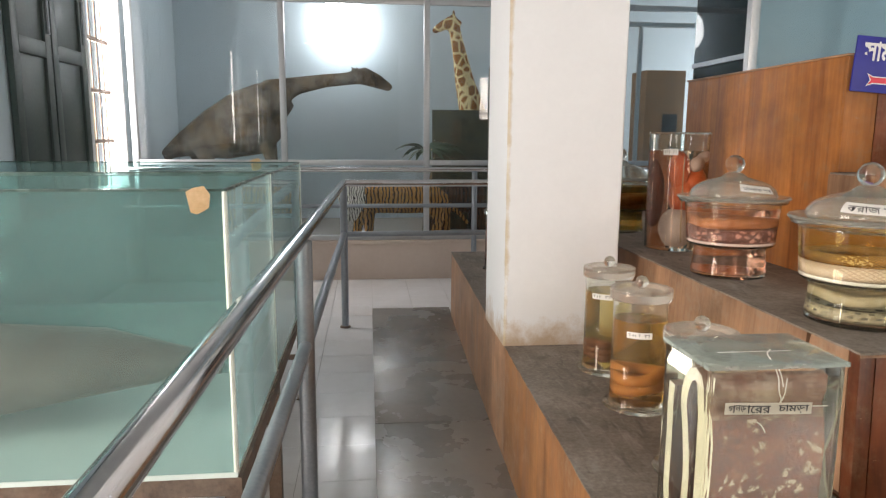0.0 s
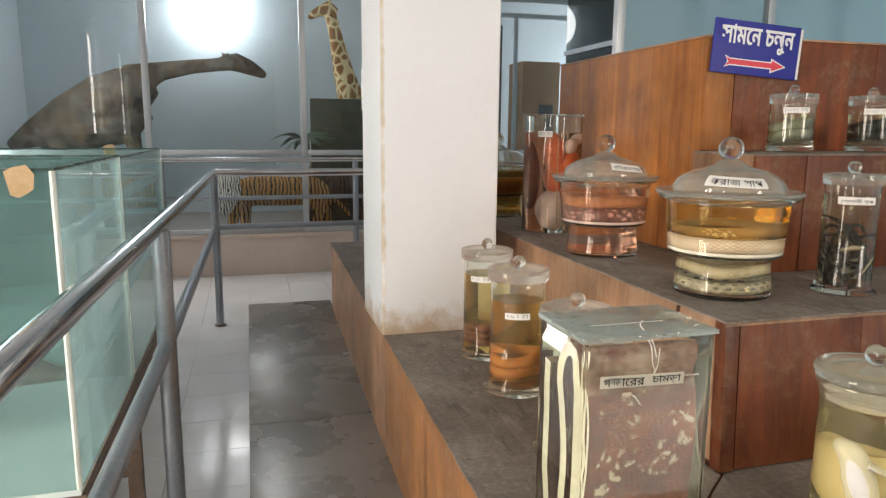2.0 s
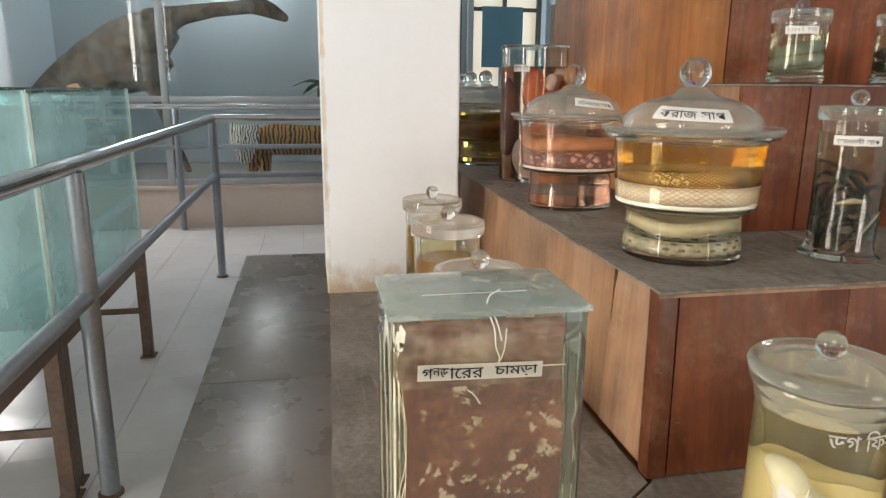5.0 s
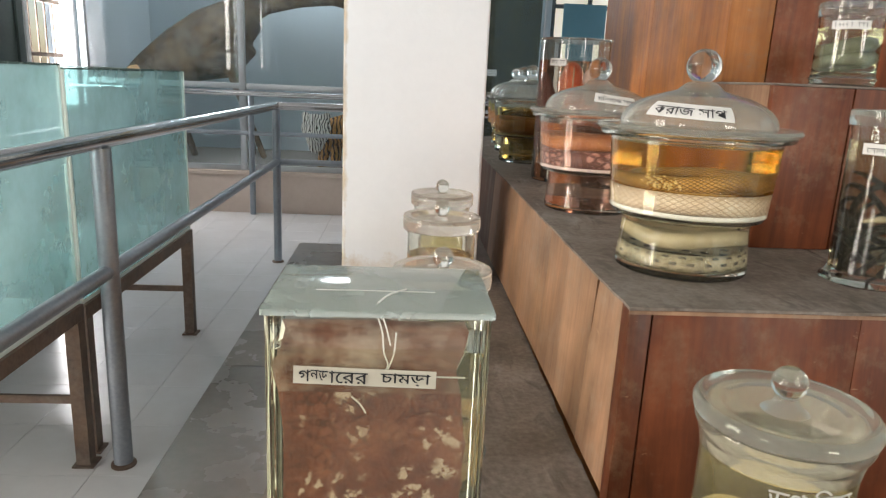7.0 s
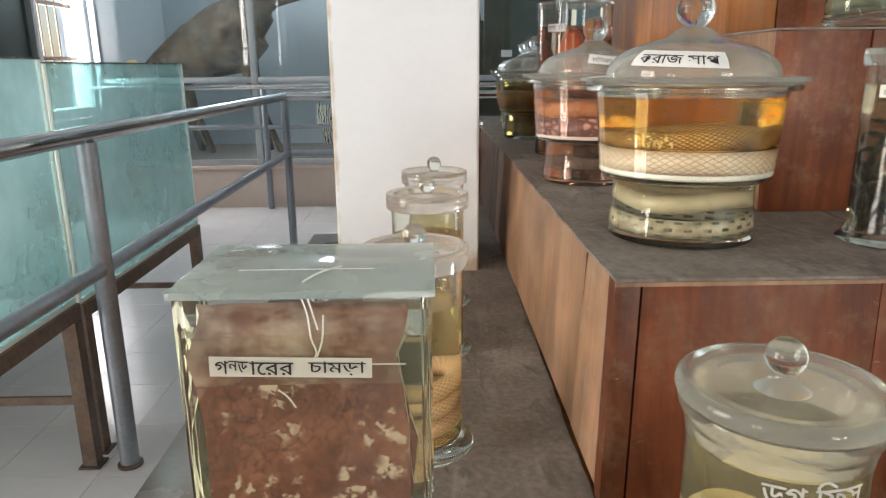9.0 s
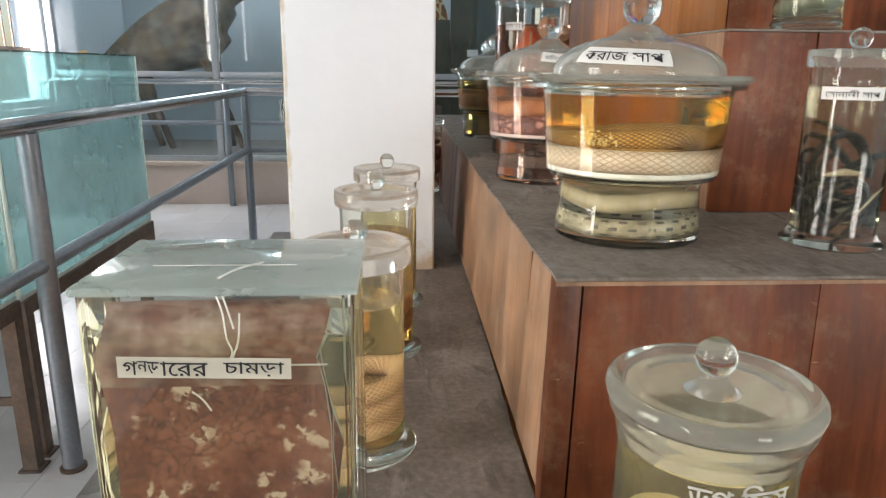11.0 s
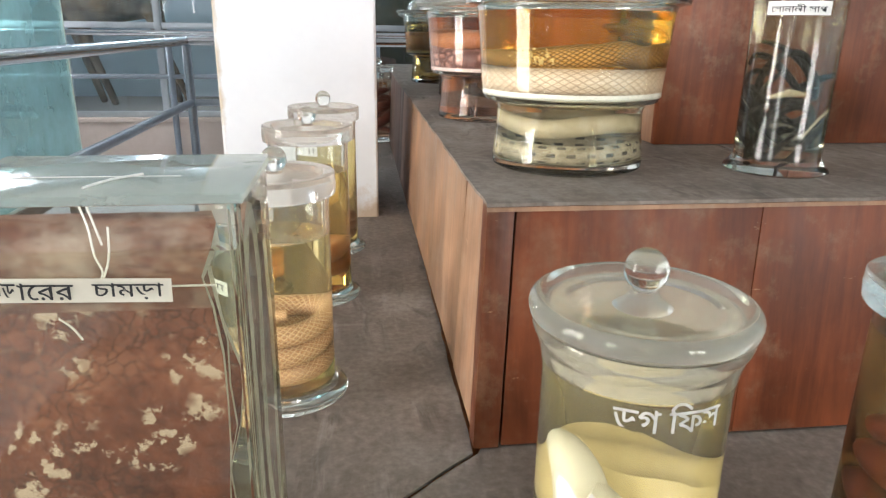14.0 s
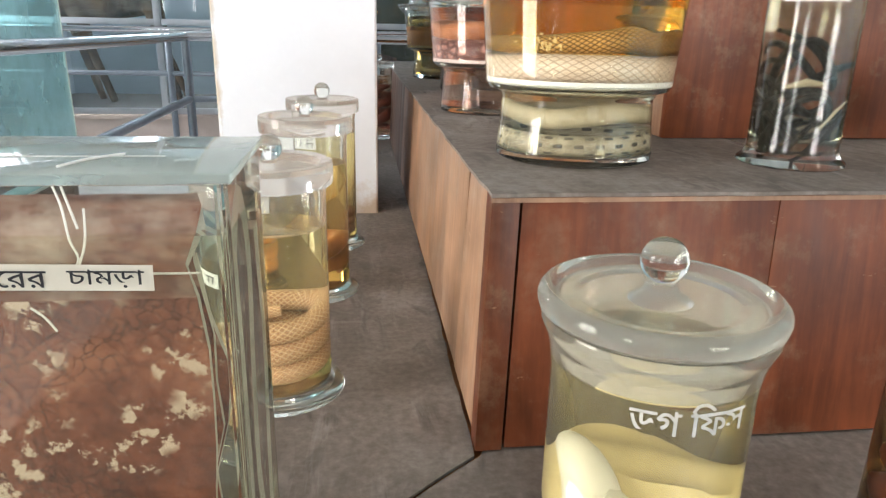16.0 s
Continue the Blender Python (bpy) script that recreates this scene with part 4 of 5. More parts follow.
# black plate on the closed box puts the hole's shade into colour
part("opening", boxes((-0.02, 0.14, -0.004, -0.001, 1.0, 1.18)), BLACK, carton)

# back window of the showcase; its cream backdrop glows in place of sunlight
win = structure(thing("window_2", "dark-framed window with a glowing cream backdrop for the wall outside", "window", (2.55, Y1 - 0.075, 1.1)))
for x0, x1, z0, z1 in ((-0.42, -0.37, 0, 1.35), (0.37, 0.42, 0, 1.35), (-0.02, 0.02, 0.05, 1.3), (-0.37, 0.37, 0, 0.05), (-0.37, 0.37, 1.3, 1.35), (-0.37, -0.021, 0.85, 0.89), (0.021, 0.37, 0.85, 0.89)):
    part("frame_bar", boxes((x0, x1, -0.02, 0.02, z0, z1)), BLACK, win)
part("backdrop", boxes((-0.37, 0.37, 0.021, 0.023, 0.05, 1.3)), CREAM_OUT, win)

# ---- left wall: barred window and shutters ----
win = structure(thing("window_1", "bright barred window with a white frame", "window", (X0, 5.86, 0.8)))
for y in (-0.38, 0.34):
    part("window_frame", boxes((-0.14, 0.03, y, y + 0.04, 0, 1.85), bevel=0.004), PLASTER, win)
part("window_sill", boxes((-0.14, 0.05, -0.339, 0.339, 0, 0.04), bevel=0.004), PLASTER, win)
for k in range(5):
    y = -0.24 + k * 0.12
    part("bar", tube([(-0.08, y, 0.041), (-0.08, y, 1.84)], 0.007, 8), RUST, win)
for z in (0.4, 0.8, 1.2, 1.6):
    part("flat_bar", boxes((-0.095, -0.07, -0.339, 0.339, z, z + 0.03)), RUST, win)
for k, (y0, y1) in enumerate(((4.35, 4.86), (4.88, 5.42))):
    leaf = thing("window_shutter", "dark green panelled wooden shutter standing against the wall", "shutter", (X0 + 0.008, y0, 0.75), group="dark green shutters")
    w = y1 - y0
    for a, b, z0, z1 in ((0, 0.08, 0, 2.1), (w - 0.08, w, 0, 2.1), (0.08, w - 0.08, 0, 0.1), (0.08, w - 0.08, 1.0, 1.1), (0.08, w - 0.08, 2.0, 2.1)):
        part("stile", boxes((0, 0.04, a, b, z0, z1), bevel=0.004), SHUTTER, leaf)
    for z0, z1 in ((0.1, 1.0), (1.1, 2.0)):
        part("panel", boxes((0.004, 0.022, 0.081, w - 0.081, z0, z1), bevel=0.004), SHUTTER, leaf)
    part("bolt", tube([(0.05, w - 0.04, 1.15), (0.05, w - 0.04, 1.45)], 0.008, 8), STEEL, leaf)
# unseen rear and side windows, placed to light the hall
for k, (x, y, turn) in enumerate(((3.2, Y0, 0), (X0, 0.65, -90), (X0, -1.9, -90))):
    win = structure(thing("window_%d" % (k + 3), "unseen tall barred window, placed to light the hall", "window", (x, y, 0.2 if k == 1 else 0.9), turn))
    tall_w = 2.4 if k == 1 else 1.7
    half = 0.75 if k == 0 else 0.55
    for a in (-half, -0.02, half - 0.04):
        part("window_frame", boxes((a, a + 0.04, -0.06, 0.0, 0, tall_w)), SHUTTER, win)
    for z in (0, tall_w * 0.5, tall_w - 0.04):
        part("crossbar", boxes((-half + 0.041, half - 0.041, -0.055, -0.005, z, z + 0.04)), SHUTTER, win)

# light blue glazed case behind the wooden block
tall = thing("glass_cabinet", "light blue backed glass cabinet behind the wooden block", "cabinet", (0, 2.9, 0))
part("back_panel", boxes((1.66, 4.2, 0.5, 0.53, 0, 2.6), bevel=0.003), WALL_LIGHT, tall)
# the pane's darkness is painted in, in place of its reflection
part("side_panel", boxes((1.64, 1.648, 0.022, 0.528, 0.02, 2.55)), DARK_PANE, tall, "side pane toned dark for the dim reflection in it", smooth=0)
for z in (0.9, 1.62, 2.12):
    part("rail", boxes((1.63, 1.66, 0.021, 0.529, z, z + 0.022)), STEEL, tall)
for x in (1.64, 2.42, 3.3):
    part("post", boxes((x - 0.02, x + 0.02, -0.02, 0.02, 0, 2.6), bevel=0.003), ALU, tall)
for a, b in ((1.662, 2.398), (2.442, 3.278)):
    clear(part("pane", boxes((a, b, -0.003, 0.003, 0.02, 2.55)), PANE, tall, smooth=0))
part("top", boxes((1.62, 4.2, -0.02, 0.53, 2.6, 2.64)), ALU, tall)
for x, y in ((2.9, 0.2), (-0.6, -1.6)):
    lamp = thing("tube_lamp", "lit fluorescent tube lamp under the ceiling", "lamp", (x, y, TOP), group="ceiling tube lamps")
    part("housing", boxes((-0.62, 0.62, -0.03, 0.03, -0.06, -0.001), bevel=0.004), ALU, lamp)
    part("tube", tube([(-0.6, 0, -0.09), (0.6, 0, -0.09)], 0.016, 12), TUBE, lamp)
    for s in (-0.6, 0.6):
        part("holder", boxes((s - 0.012, s + 0.012, -0.02, 0.02, -0.11, -0.061)), PLASTER, lamp)

# ---- handrail ----
rail_x = lambda y: -0.2465 + 0.0183 * y
fence = thing("handrail", "steel pipe handrail with two rails along the walkway", "railing", (0, 0, 0))
top, mid = 0.968, 0.618
path = [(rail_x(-1.6), -1.6, top), (rail_x(4.5), 4.5, top), (rail_x(4.54) + 0.012, 4.535, top), (0.02, 4.55, top), (2.3, 4.6, top)]
part("top_rail", tube(path[:2] + path[2:], 0.0235, 20), CHROME, fence, "polished steel top rail")
part("mid_rail", tube([(rail_x(-1.6), -1.6, mid - 0.03), (rail_x(2.2) - 0.0, 2.2, mid - 0.012), (rail_x(4.52), 4.52, mid + 0.014)], 0.021, 18), STEEL, fence)
part("mid_rail", tube([(rail_x(4.54) + 0.02, 4.543, mid + 0.014), (2.3, 4.6, mid + 0.014)], 0.018, 18), STEEL, fence)
for x, y in ((rail_x(4.54), 4.54), (rail_x(2.19), 2.19), (rail_x(-0.2), -0.2), (1.5, 4.58)):
    post = part("post", tube([(x, y, 0.001), (x, y, top - 0.02)], 0.027 if y < 4 else 0.024, 20), STEEL, fence)
    part("foot_flange", lathe([(0, 0.001), (0.036, 0.001), (0.036, 0.008), (0.03, 0.012), (0, 0.012)], 20, (x, y)), RUST, post)
fence2 = thing("handrail", "steel pipe handrail in front of the showcase", "railing", (0, 6.02, 0))
part("top_rail", tube([(X0 + 0.01, 0, 0.985), (3.6, 0, 0.985)], 0.022, 18), CHROME, fence2, "polished steel top rail")
part("mid_rail", tube([(X0 + 0.01, 0, 0.67), (3.6, 0, 0.67)], 0.018, 18), STEEL, fence2)
for x in (-1.9, -0.63, 0.93, 2.5):
    part("post", tube([(x, 0, 0.001), (x, 0, 0.97)], 0.024, 18), STEEL, fence2)

# ---- water tanks on iron stands ----


def tank(at, x0, y0, y1, z0, z1, front=True):
    """An open-topped glass tank with sealed edges on an angle iron stand."""
    t = thing("glass_tank", "large greenish glass specimen tank on a rusty iron stand", "tank", at, group="glass tanks behind the handrail")
    w = 0.008
    part("tank_floor", boxes((x0, -0.001, y0, y1, z0, z0 + 0.012)), AQUA, t, "white tank floor toned aqua for light through the tank")
    for nm, s in (("side_pane", (-w, 0, y0, y1, z0 + 0.013, z1)), ("side_pane", (x0, x0 + w, y0, y1, z0 + 0.013, z1)), ("end_pane", (x0 + w, -w, y0, y0 + w, z0 + 0.013, z1)), ("end_pane", (x0 + w, -w, y1 - w, y1, z0 + 0.013, z1))):
        clear(part(nm, boxes(s), TANK if nm == "side_pane" else TANK_END, t, smooth=0))
    for x in (-0.004, x0 + 0.004):
        for y in (y0 + 0.004, y1 - 0.004):
            part("seal", tube([(x, y, z0 + 0.013), (x, y, z1)], 0.006, 8), SEAL, t, "pale silicone edge seal")
    part("rim", boxes((-0.009, 0.001, y0, y1, z1, z1 + 0.005)), SEAL_DARK, t)
    part("rim", boxes((x0, -0.01, y0, y0 + 0.009, z1, z1 + 0.005)), SEAL_DARK, t)
    part("rim", boxes((x0, -0.01, y1 - 0.009, y1, z1, z1 + 0.005)), SEAL_DARK, t)
    for s in ((x0, 0.008, y0, y0 + 0.04, z0 - 0.045, z0 - 0.001), (x0, 0.008, y1 - 0.04, y1, z0 - 0.045, z0 - 0.001), (-0.032, 0.008, y0 + 0.04, y1 - 0.04, z0 - 0.045, z0 - 0.001), (x0, x0 + 0.04, y0 + 0.04, y1 - 0.04, z0 - 0.045, z0 - 0.001)):
        part("stand_rail", boxes(s), RUST, t)
    for x in (0.008, x0 + 0.04):
        for y in (y0 + 0.001, y1 - 0.041):
            leg = part("stand_leg", boxes((x - 0.006, x, y, y + 0.04, 0.007, z0 - 0.046), (x - 0.04, x - 0.006, y, y + 0.006, 0.007, z0 - 0.046)), RUST, t)
            part("foot_plate", boxes((x - 0.05, x + 0.012, y - 0.01, y + 0.05, 0.001, 0.007)), RUST, leg)
    part("brace", boxes((x0 + 0.04, -0.034, y1 - 0.03, y1 - 0.02, 0.2, 0.225)), RUST, t)
    return t


SEAL = surface("pale_silicone", (0.62, 0.7, 0.64), (0.78, 0.84, 0.78), 0.4, scale=20, fine=60)
SEAL_DARK = surface("dark_glass_edge", (0.03, 0.06, 0.055), (0.09, 0.14, 0.125), 0.25, scale=20, fine=60)
t1 = tank((-0.305, 0, 0), -1.6, 1.52, 2.215, 0.5, 1.158)
t2 = tank((-0.318, 0, 0), -1.6, 2.255, 3.3, 0.48, 1.148)
for t, y, x in ((t1, 1.515, -0.055), (t2, 3.304, -0.2)):
    bm = prism([(x - 0.026, 1.158), (x - 0.018, 1.114), (x - 0.006, 1.109), (x + 0.008, 1.116), (x + 0.02, 1.124), (x + 0.024, 1.152), (x + 0.01, 1.17), (x - 0.012, 1.166)], -0.0025, 0.0)
    for v in bm.verts:
        v.co = Vector((v.co.x, y + v.co.z + 0.004 * math.sin(v.co.x * 90), v.co.y))
    part("tape", bm, TAPE, t, "crumpled piece of brown adhesive tape")
dol = bmesh.new()
tube([(-1.55, 0, 0.0), (-1.35, 0, 0.02), (-1.05, 0, 0.05), (-0.72, 0, 0.08), (-0.42, 0, 0.1), (-0.2, 0, 0.09), (-0.1, 0, 0.07)], [0.04, 0.12, 0.19, 0.2, 0.14, 0.065, 0.025], 24, dol, 0.6)
tube([(-1.1, 0.02, 0.2), (-1.0, 0.03, 0.3), (-0.92, 0.04, 0.33)], [0.08, 0.04, 0.01], 10, dol)
tube([(-1.15, -0.1, -0.08), (-1.0, -0.2, -0.14), (-0.92, -0.24, -0.15)], [0.06, 0.045, 0.015], 10, dol)
dolphin = solid("preserved_dolphin", dol, DOLPHIN, 60)
dolphin.matrix_world = pose(-0.305, 1.87, 0.575)
tagged(dolphin, "grey-brown preserved dolphin lying in the glass tank", "specimen")

# ---- stone slabs, veneer boards and tops of the steps ----
for i, (a, b) in enumerate(((-2.2, -0.62), (-0.616, 0.96), (0.964, 2.478), (2.482, 4.25))):
    xr = lambda y: 0.4 if y < 0.9 else 0.417 + 0.0262 * (y - 1.0)
    part("slab", prism([(0.015, a), (xr(a), a), (xr(b), b), (0.015, b)], 0.1905, 0.2, 0.0015), SLAB, slab)



def ragged(points, step=0.035, amp=0.0016, seed=3):
    """An outline with its straight edges worn uneven."""
    rnd, out = random.Random(seed), []
    for (x0, y0), (x1, y1) in zip(points, points[1:] + points[:1]):
        n = max(1, int(math.hypot(x1 - x0, y1 - y0) / step))
        for k in range(n):
            s = (k + (rnd.random() - 0.5) * 0.5) / n if k else 0
            a = amp if k else 0
            out.append((x0 + (x1 - x0) * s + rnd.uniform(-a, a), y0 + (y1 - y0) * s + rnd.uniform(-a, a)))
    return out


edge = lambda y: 0.4156 + 0.0239 * (y - 0.72)
for a, b in ((0.718, 2.16), (2.163, 4.052)):
    part("side_board", prism([(edge(a) - 0.004, a), (edge(a) + 0.0055, a), (edge(b) + 0.0055, b), (edge(b) - 0.004, b)], 0.19, 0.5855, 0.0015), WOOD_PALE if a > 2 else WOOD_WORN, plinth)
part("front_board", boxes((0.42, 2.6, 0.706, 0.718, 0.01, 0.5855)), WOOD, plinth)
part("top_board", prism(ragged([(edge(0.72) - 0.005, 0.712), (0.897, 1.112), (0.919, 4.05), (edge(4.05) - 0.006, 4.055)]), 0.586, 0.59), DUST, plinth, "dusty grey-brown top board")
part("top_board", prism(ragged([(edge(0.72) + 0.002, 0.705), (2.6, 0.705), (2.6, 1.16), (0.93, 1.16), (0.903, 1.11)]), 0.586, 0.59), DUST, plinth, "dusty grey-brown top board")

step2 = bpy.data.objects["display_step_2"]
S2X, S2Y = 0.912, 1.148
part("corner_strip", prism([(S2X, S2Y), (S2X + 0.031, S2Y), (S2X + 0.031, S2Y + 0.012), (S2X + 0.012, S2Y + 0.012), (S2X + 0.012, S2Y + 0.03), (S2X, S2Y + 0.03)], 0.5915, 0.8785, 0.0015), WOOD_RED, step2)
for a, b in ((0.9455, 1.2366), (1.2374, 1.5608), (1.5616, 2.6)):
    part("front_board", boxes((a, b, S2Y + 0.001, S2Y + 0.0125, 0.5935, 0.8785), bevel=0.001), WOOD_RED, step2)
part("edge_lip", boxes((S2X - 0.0005, 2.6, S2Y - 0.0012, S2Y + 0.0005, 0.8735, 0.8785)), WOOD_PALE, step2, "pale worn edge under the top")
bm = bmesh.new()
v = [bm.verts.new((S2X + dx, y, z)) for dx in (0.001, 0.0125) for y, z in ((1.181, 0.602), (1.3045, 0.602), (1.305, 0.77), (1.301, 0.81), (1.3, 0.845), (1.295, 0.8785), (1.181, 0.8785))]
m = len(v) // 2
bm.faces.new(v[:m])
bm.faces.new(v[m:][::-1])
for i in range(m):
    k = (i + 1) % m
    bm.faces.new((v[i], v[m + i], v[m + k], v[k]))
part("side_board", bm, WOOD_PALE, step2, "worn pale veneer with a split edge")
bm = bmesh.new()
v = [bm.verts.new((S2X + dx, y, z)) for dx in (0.002, 0.0135) for y, z in ((1.306, 0.602), (2.564, 0.597), (2.564, 0.8785), (1.311, 0.8785), (1.309, 0.83), (1.307, 0.77))]
m = len(v) // 2
bm.faces.new(v[:m])
bm.faces.new(v[m:][::-1])
for i in range(m):
    k = (i + 1) % m
    bm.faces.new((v[i], v[m + i], v[m + k], v[k]))
part("side_board", bm, WOOD_PALE, step2, "worn pale veneer")
part("side_board", boxes((S2X + 0.004, S2X + 0.0125, 2.57, 3.95, 0.592, 0.8785)), WOOD_DARK, step2, "dark stained board")
part("top_board", prism(ragged([(S2X - 0.001, S2Y - 0.001), (1.505, S2Y - 0.001), (1.37, 1.3), (1.37, 3.95), (S2X - 0.001, 3.95)]), 0.879, 0.883), DUST, step2, "dusty grey top board")
part("top_board", prism(ragged([(1.509, S2Y - 0.001), (2.6, S2Y - 0.001), (2.6, 1.56), (1.374, 1.56), (1.374, 1.302)]), 0.879, 0.883), DUST, step2, "dusty grey top board")

for ob in [step2] + [o for o in step2.children if not o.name.startswith("top_board")]:
    for v in ob.data.vertices:
        lean = (0.8785 - v.co.z) / 0.29
        v.co.x -= 0.014 * lean
        if v.co.y < 1.2:
            v.co.y -= 0.031 * lean
step3 = bpy.data.objects["display_step_3"]
part("side_board", boxes((1.26, 1.2715, 1.532, 1.78, 0.8845, 1.1825)), WOOD_PALE, step3, "pale scuffed veneer")
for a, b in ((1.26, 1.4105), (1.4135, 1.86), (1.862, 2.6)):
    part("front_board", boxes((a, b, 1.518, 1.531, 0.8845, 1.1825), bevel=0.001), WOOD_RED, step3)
part("top_board", boxes((1.259, 2.6, 1.517, 1.775, 1.183, 1.187), bevel=0.0015), DUST, step3, "dusty grey-brown top board")

for a, b in ((1.776, 2.24), (2.242, 2.7)):
    part("side_board", boxes((1.275, 1.2885, a, b, 0.8845, 1.4965)), WOOD, cab)
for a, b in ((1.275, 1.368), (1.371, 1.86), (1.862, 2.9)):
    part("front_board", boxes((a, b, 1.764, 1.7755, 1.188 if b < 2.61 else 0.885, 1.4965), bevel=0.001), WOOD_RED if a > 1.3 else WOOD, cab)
part("top_board", boxes((1.27, 2.9, 1.76, 2.705, 1.497, 1.503), bevel=0.002), WOOD_PALE, cab, "pale worn top board")

# ---- sign ----
sign = thing("direction_sign", "blue sign with white lettering and a red arrow", "sign", (1.425, 1.7575, 1.47))
sign.matrix_world = pose(1.425, 1.7555, 1.468, 90, 0, 0) @ pose(0, 0, 0, 0, 0, -3.5)
part("plate", boxes((-0.142, 0.142, -0.072, 0.072, -0.0025, 0.0025), bevel=0.0008), SIGN_BLUE, sign)
part("edge_strip", boxes((0.1425, 0.152, -0.07, 0.068, -0.0025, 0.0)), PAPER, sign)
bm = letters("সামেন চলুন", 0.24, 0.066, bold=0.0026)
bmesh.ops.translate(bm, verts=bm.verts[:], vec=(0, 0.024, 0.0032))
part("lettering", bm, SIGN_WHITE, sign, smooth=0)


def arrow(grow, z):
    g = grow
    pts = [(-0.098 - g, 0.014 + g), (-0.083, 0.007 + g), (0.055 - g, 0.007 + g), (0.055 - g, 0.015 + 1.8 * g), (0.098 + 2 * g, 0), (0.055 - g, -0.015 - 1.8 * g), (0.055 - g, -0.007 - g), (-0.083, -0.007 - g), (-0.098 - g, -0.014 - g), (-0.088 - g, 0)]
    bm = bmesh.new()
    vs = [bm.verts.new((x, y - 0.04, z)) for x, y in pts]
    for f in ((0, 9, 1), (9, 8, 7), (9, 7, 1), (1, 7, 6, 2), (3, 5, 4), (2, 6, 5, 3)):
        bm.faces.new([vs[i] for i in f])
    return bm


part("arrow_outline", arrow(0.003, 0.0031), SIGN_WHITE, sign, smooth=0)
part("arrow", arrow(0.0, 0.0037), SIGN_RED, sign, smooth=0)

# ---- specimen jars ----
flat = lambda r: (lambda z: r)
P, Q, R = 0.5905, 0.8835, 1.1875

j = tall_jar("tall glass jar with yellow spirit and dark specimen", (0.7, 1.92, P), 0.066, 0.285, LIQ_YELLOW, 0.245, 0.074, 0.083, rim=0.028, body=MILKY, cap=MILKY_LID)
bm = bmesh.new()
for k in range(9):
    ball(bm, 0.03 * math.cos(k * 2.1), 0.03 * math.sin(k * 2.1), 0.034 + 0.006 * k, 0.022, 0.022, 0.016, 12)
part("specimen", bm, DARK_FLESH, j, "dark red-brown specimen lumps")
paper_label(j, flat(0.066), 0.235, -125, 0.06, 0.016, words=(3, 2), seed=3)

j = tall_jar("tall glass jar with amber spirit and pale coiled specimen", (0.685, 1.64, P), 0.068, 0.285, LIQ_AMBER, 0.235, 0.077, 0.085, rim=0.028, body=MILKY, cap=MILKY_LID)
part("specimen", coil(2.6, 0.04, 0.016, 0.02, 0.026, seed=2), BROWN_FLESH, j, "orange-brown coiled specimen")
paper_label(j, flat(0.068), 0.205, -112, 0.062, 0.016, words=(4, 2), seed=5)

j = tall_jar("tall glass jar with a pale scaly coiled snake", (0.668, 1.285, P), 0.065, 0.275, LIQ_YELLOW, 0.225, 0.074, 0.082, rim=0.028, body=MILKY, cap=MILKY_LID)
part("snake", coil(3.4, 0.0445, 0.0145, 0.018, 0.0285, taper=0.5, wobble=0.03, seed=1, start=2.4), SNAKE_ROSE, j, "rosy scaly coiled snake")
paper_label(j, flat(0.065), 0.205, -150, 0.055, 0.016, words=(3, 2), seed=6)

# dogfish jar in front
j = tall_jar("wide glass jar holding a white dogfish with yellow yolk", (0.983, 0.885, P), 0.0725, 0.268, LIQ_OLIVE, 0.234, 0.0845, 0.087, 0.0168, rim=0.018, flare=True, cap=CLEAR_LID, body=MILKY)
clear(part("ground_neck", lathe([(0.0672, 0.2345), (0.0672, 0.246), (0.0705, 0.2545), (0.0735, 0.2675), (0.073, 0.2675), (0.07, 0.2547), (0.0667, 0.2462), (0.0667, 0.2345), (0.0672, 0.2345)], 64), FROSTED, j, "frosted ground neck"))
ring = clear(part("ground_ring", lathe([(0.0595, 0.2801), (0.068, 0.2801), (0.068, 0.2806), (0.0595, 0.2806), (0.0595, 0.2801)], 64), FROSTED, [o for o in j.children if o.name.startswith("lid")][0], "frosted ring ground into the lid"))
spine = eased([(-0.046, 0.004, 0.162), (-0.047, -0.012, 0.16), (-0.044, -0.024, 0.145), (-0.039, -0.031, 0.112), (-0.031, -0.036, 0.075), (-0.012, -0.036, 0.04)])
girth = eased([(0.011, 0, 0), (0.017, 0, 0), (0.0205, 0, 0), (0.0225, 0, 0), (0.0185, 0, 0), (0.006, 0, 0)])
bm = tube(spine, [g.x for g in girth], 20)
for line, wide in ((((-0.04, -0.04, 0.15), (-0.018, -0.055, 0.137), (0.008, -0.0615, 0.118)), 0.017), (((-0.03, -0.05, 0.1), (-0.02, -0.058, 0.085), (-0.012, -0.058, 0.07)), 0.011)):
    fin = eased(line)
    tube(fin, [wide * (1 - 0.85 * i / (len(fin) - 1)) for i in range(len(fin))], 10, bm, 0.35)
part("fish", bm, WHITE_FLESH, j, "white curled dogfish")
bm = bmesh.new()
for v in ball(bm, 0.011, 0.013, 0.1, 0.054, 0.052, 0.08, 28):
    v.co += v.co.normalized() * noise.noise(v.co * 30) * 0.003
    reach = 0.0655 / max(0.0655, math.hypot(v.co.x, v.co.y))
    v.co.x, v.co.y = v.co.x * reach, v.co.y * reach
    v.co.z = max(0.02, min(v.co.z, 0.15 - 0.3 * v.co.x + 0.003 * math.sin(v.co.y * 120) + 0.002 * math.sin(v.co.x * 90)))
part("yolk", bm, YOLK, j, "yellow yolk sac")
ink = letters("ডগ িফস", 0.078, 0.0235, bold=0.0004)
part("lettering", wrapped(ink, flat(0.0725), 0.2262, -93, 0.0012), SCRATCH, j, "white scratched lettering", smooth=0)

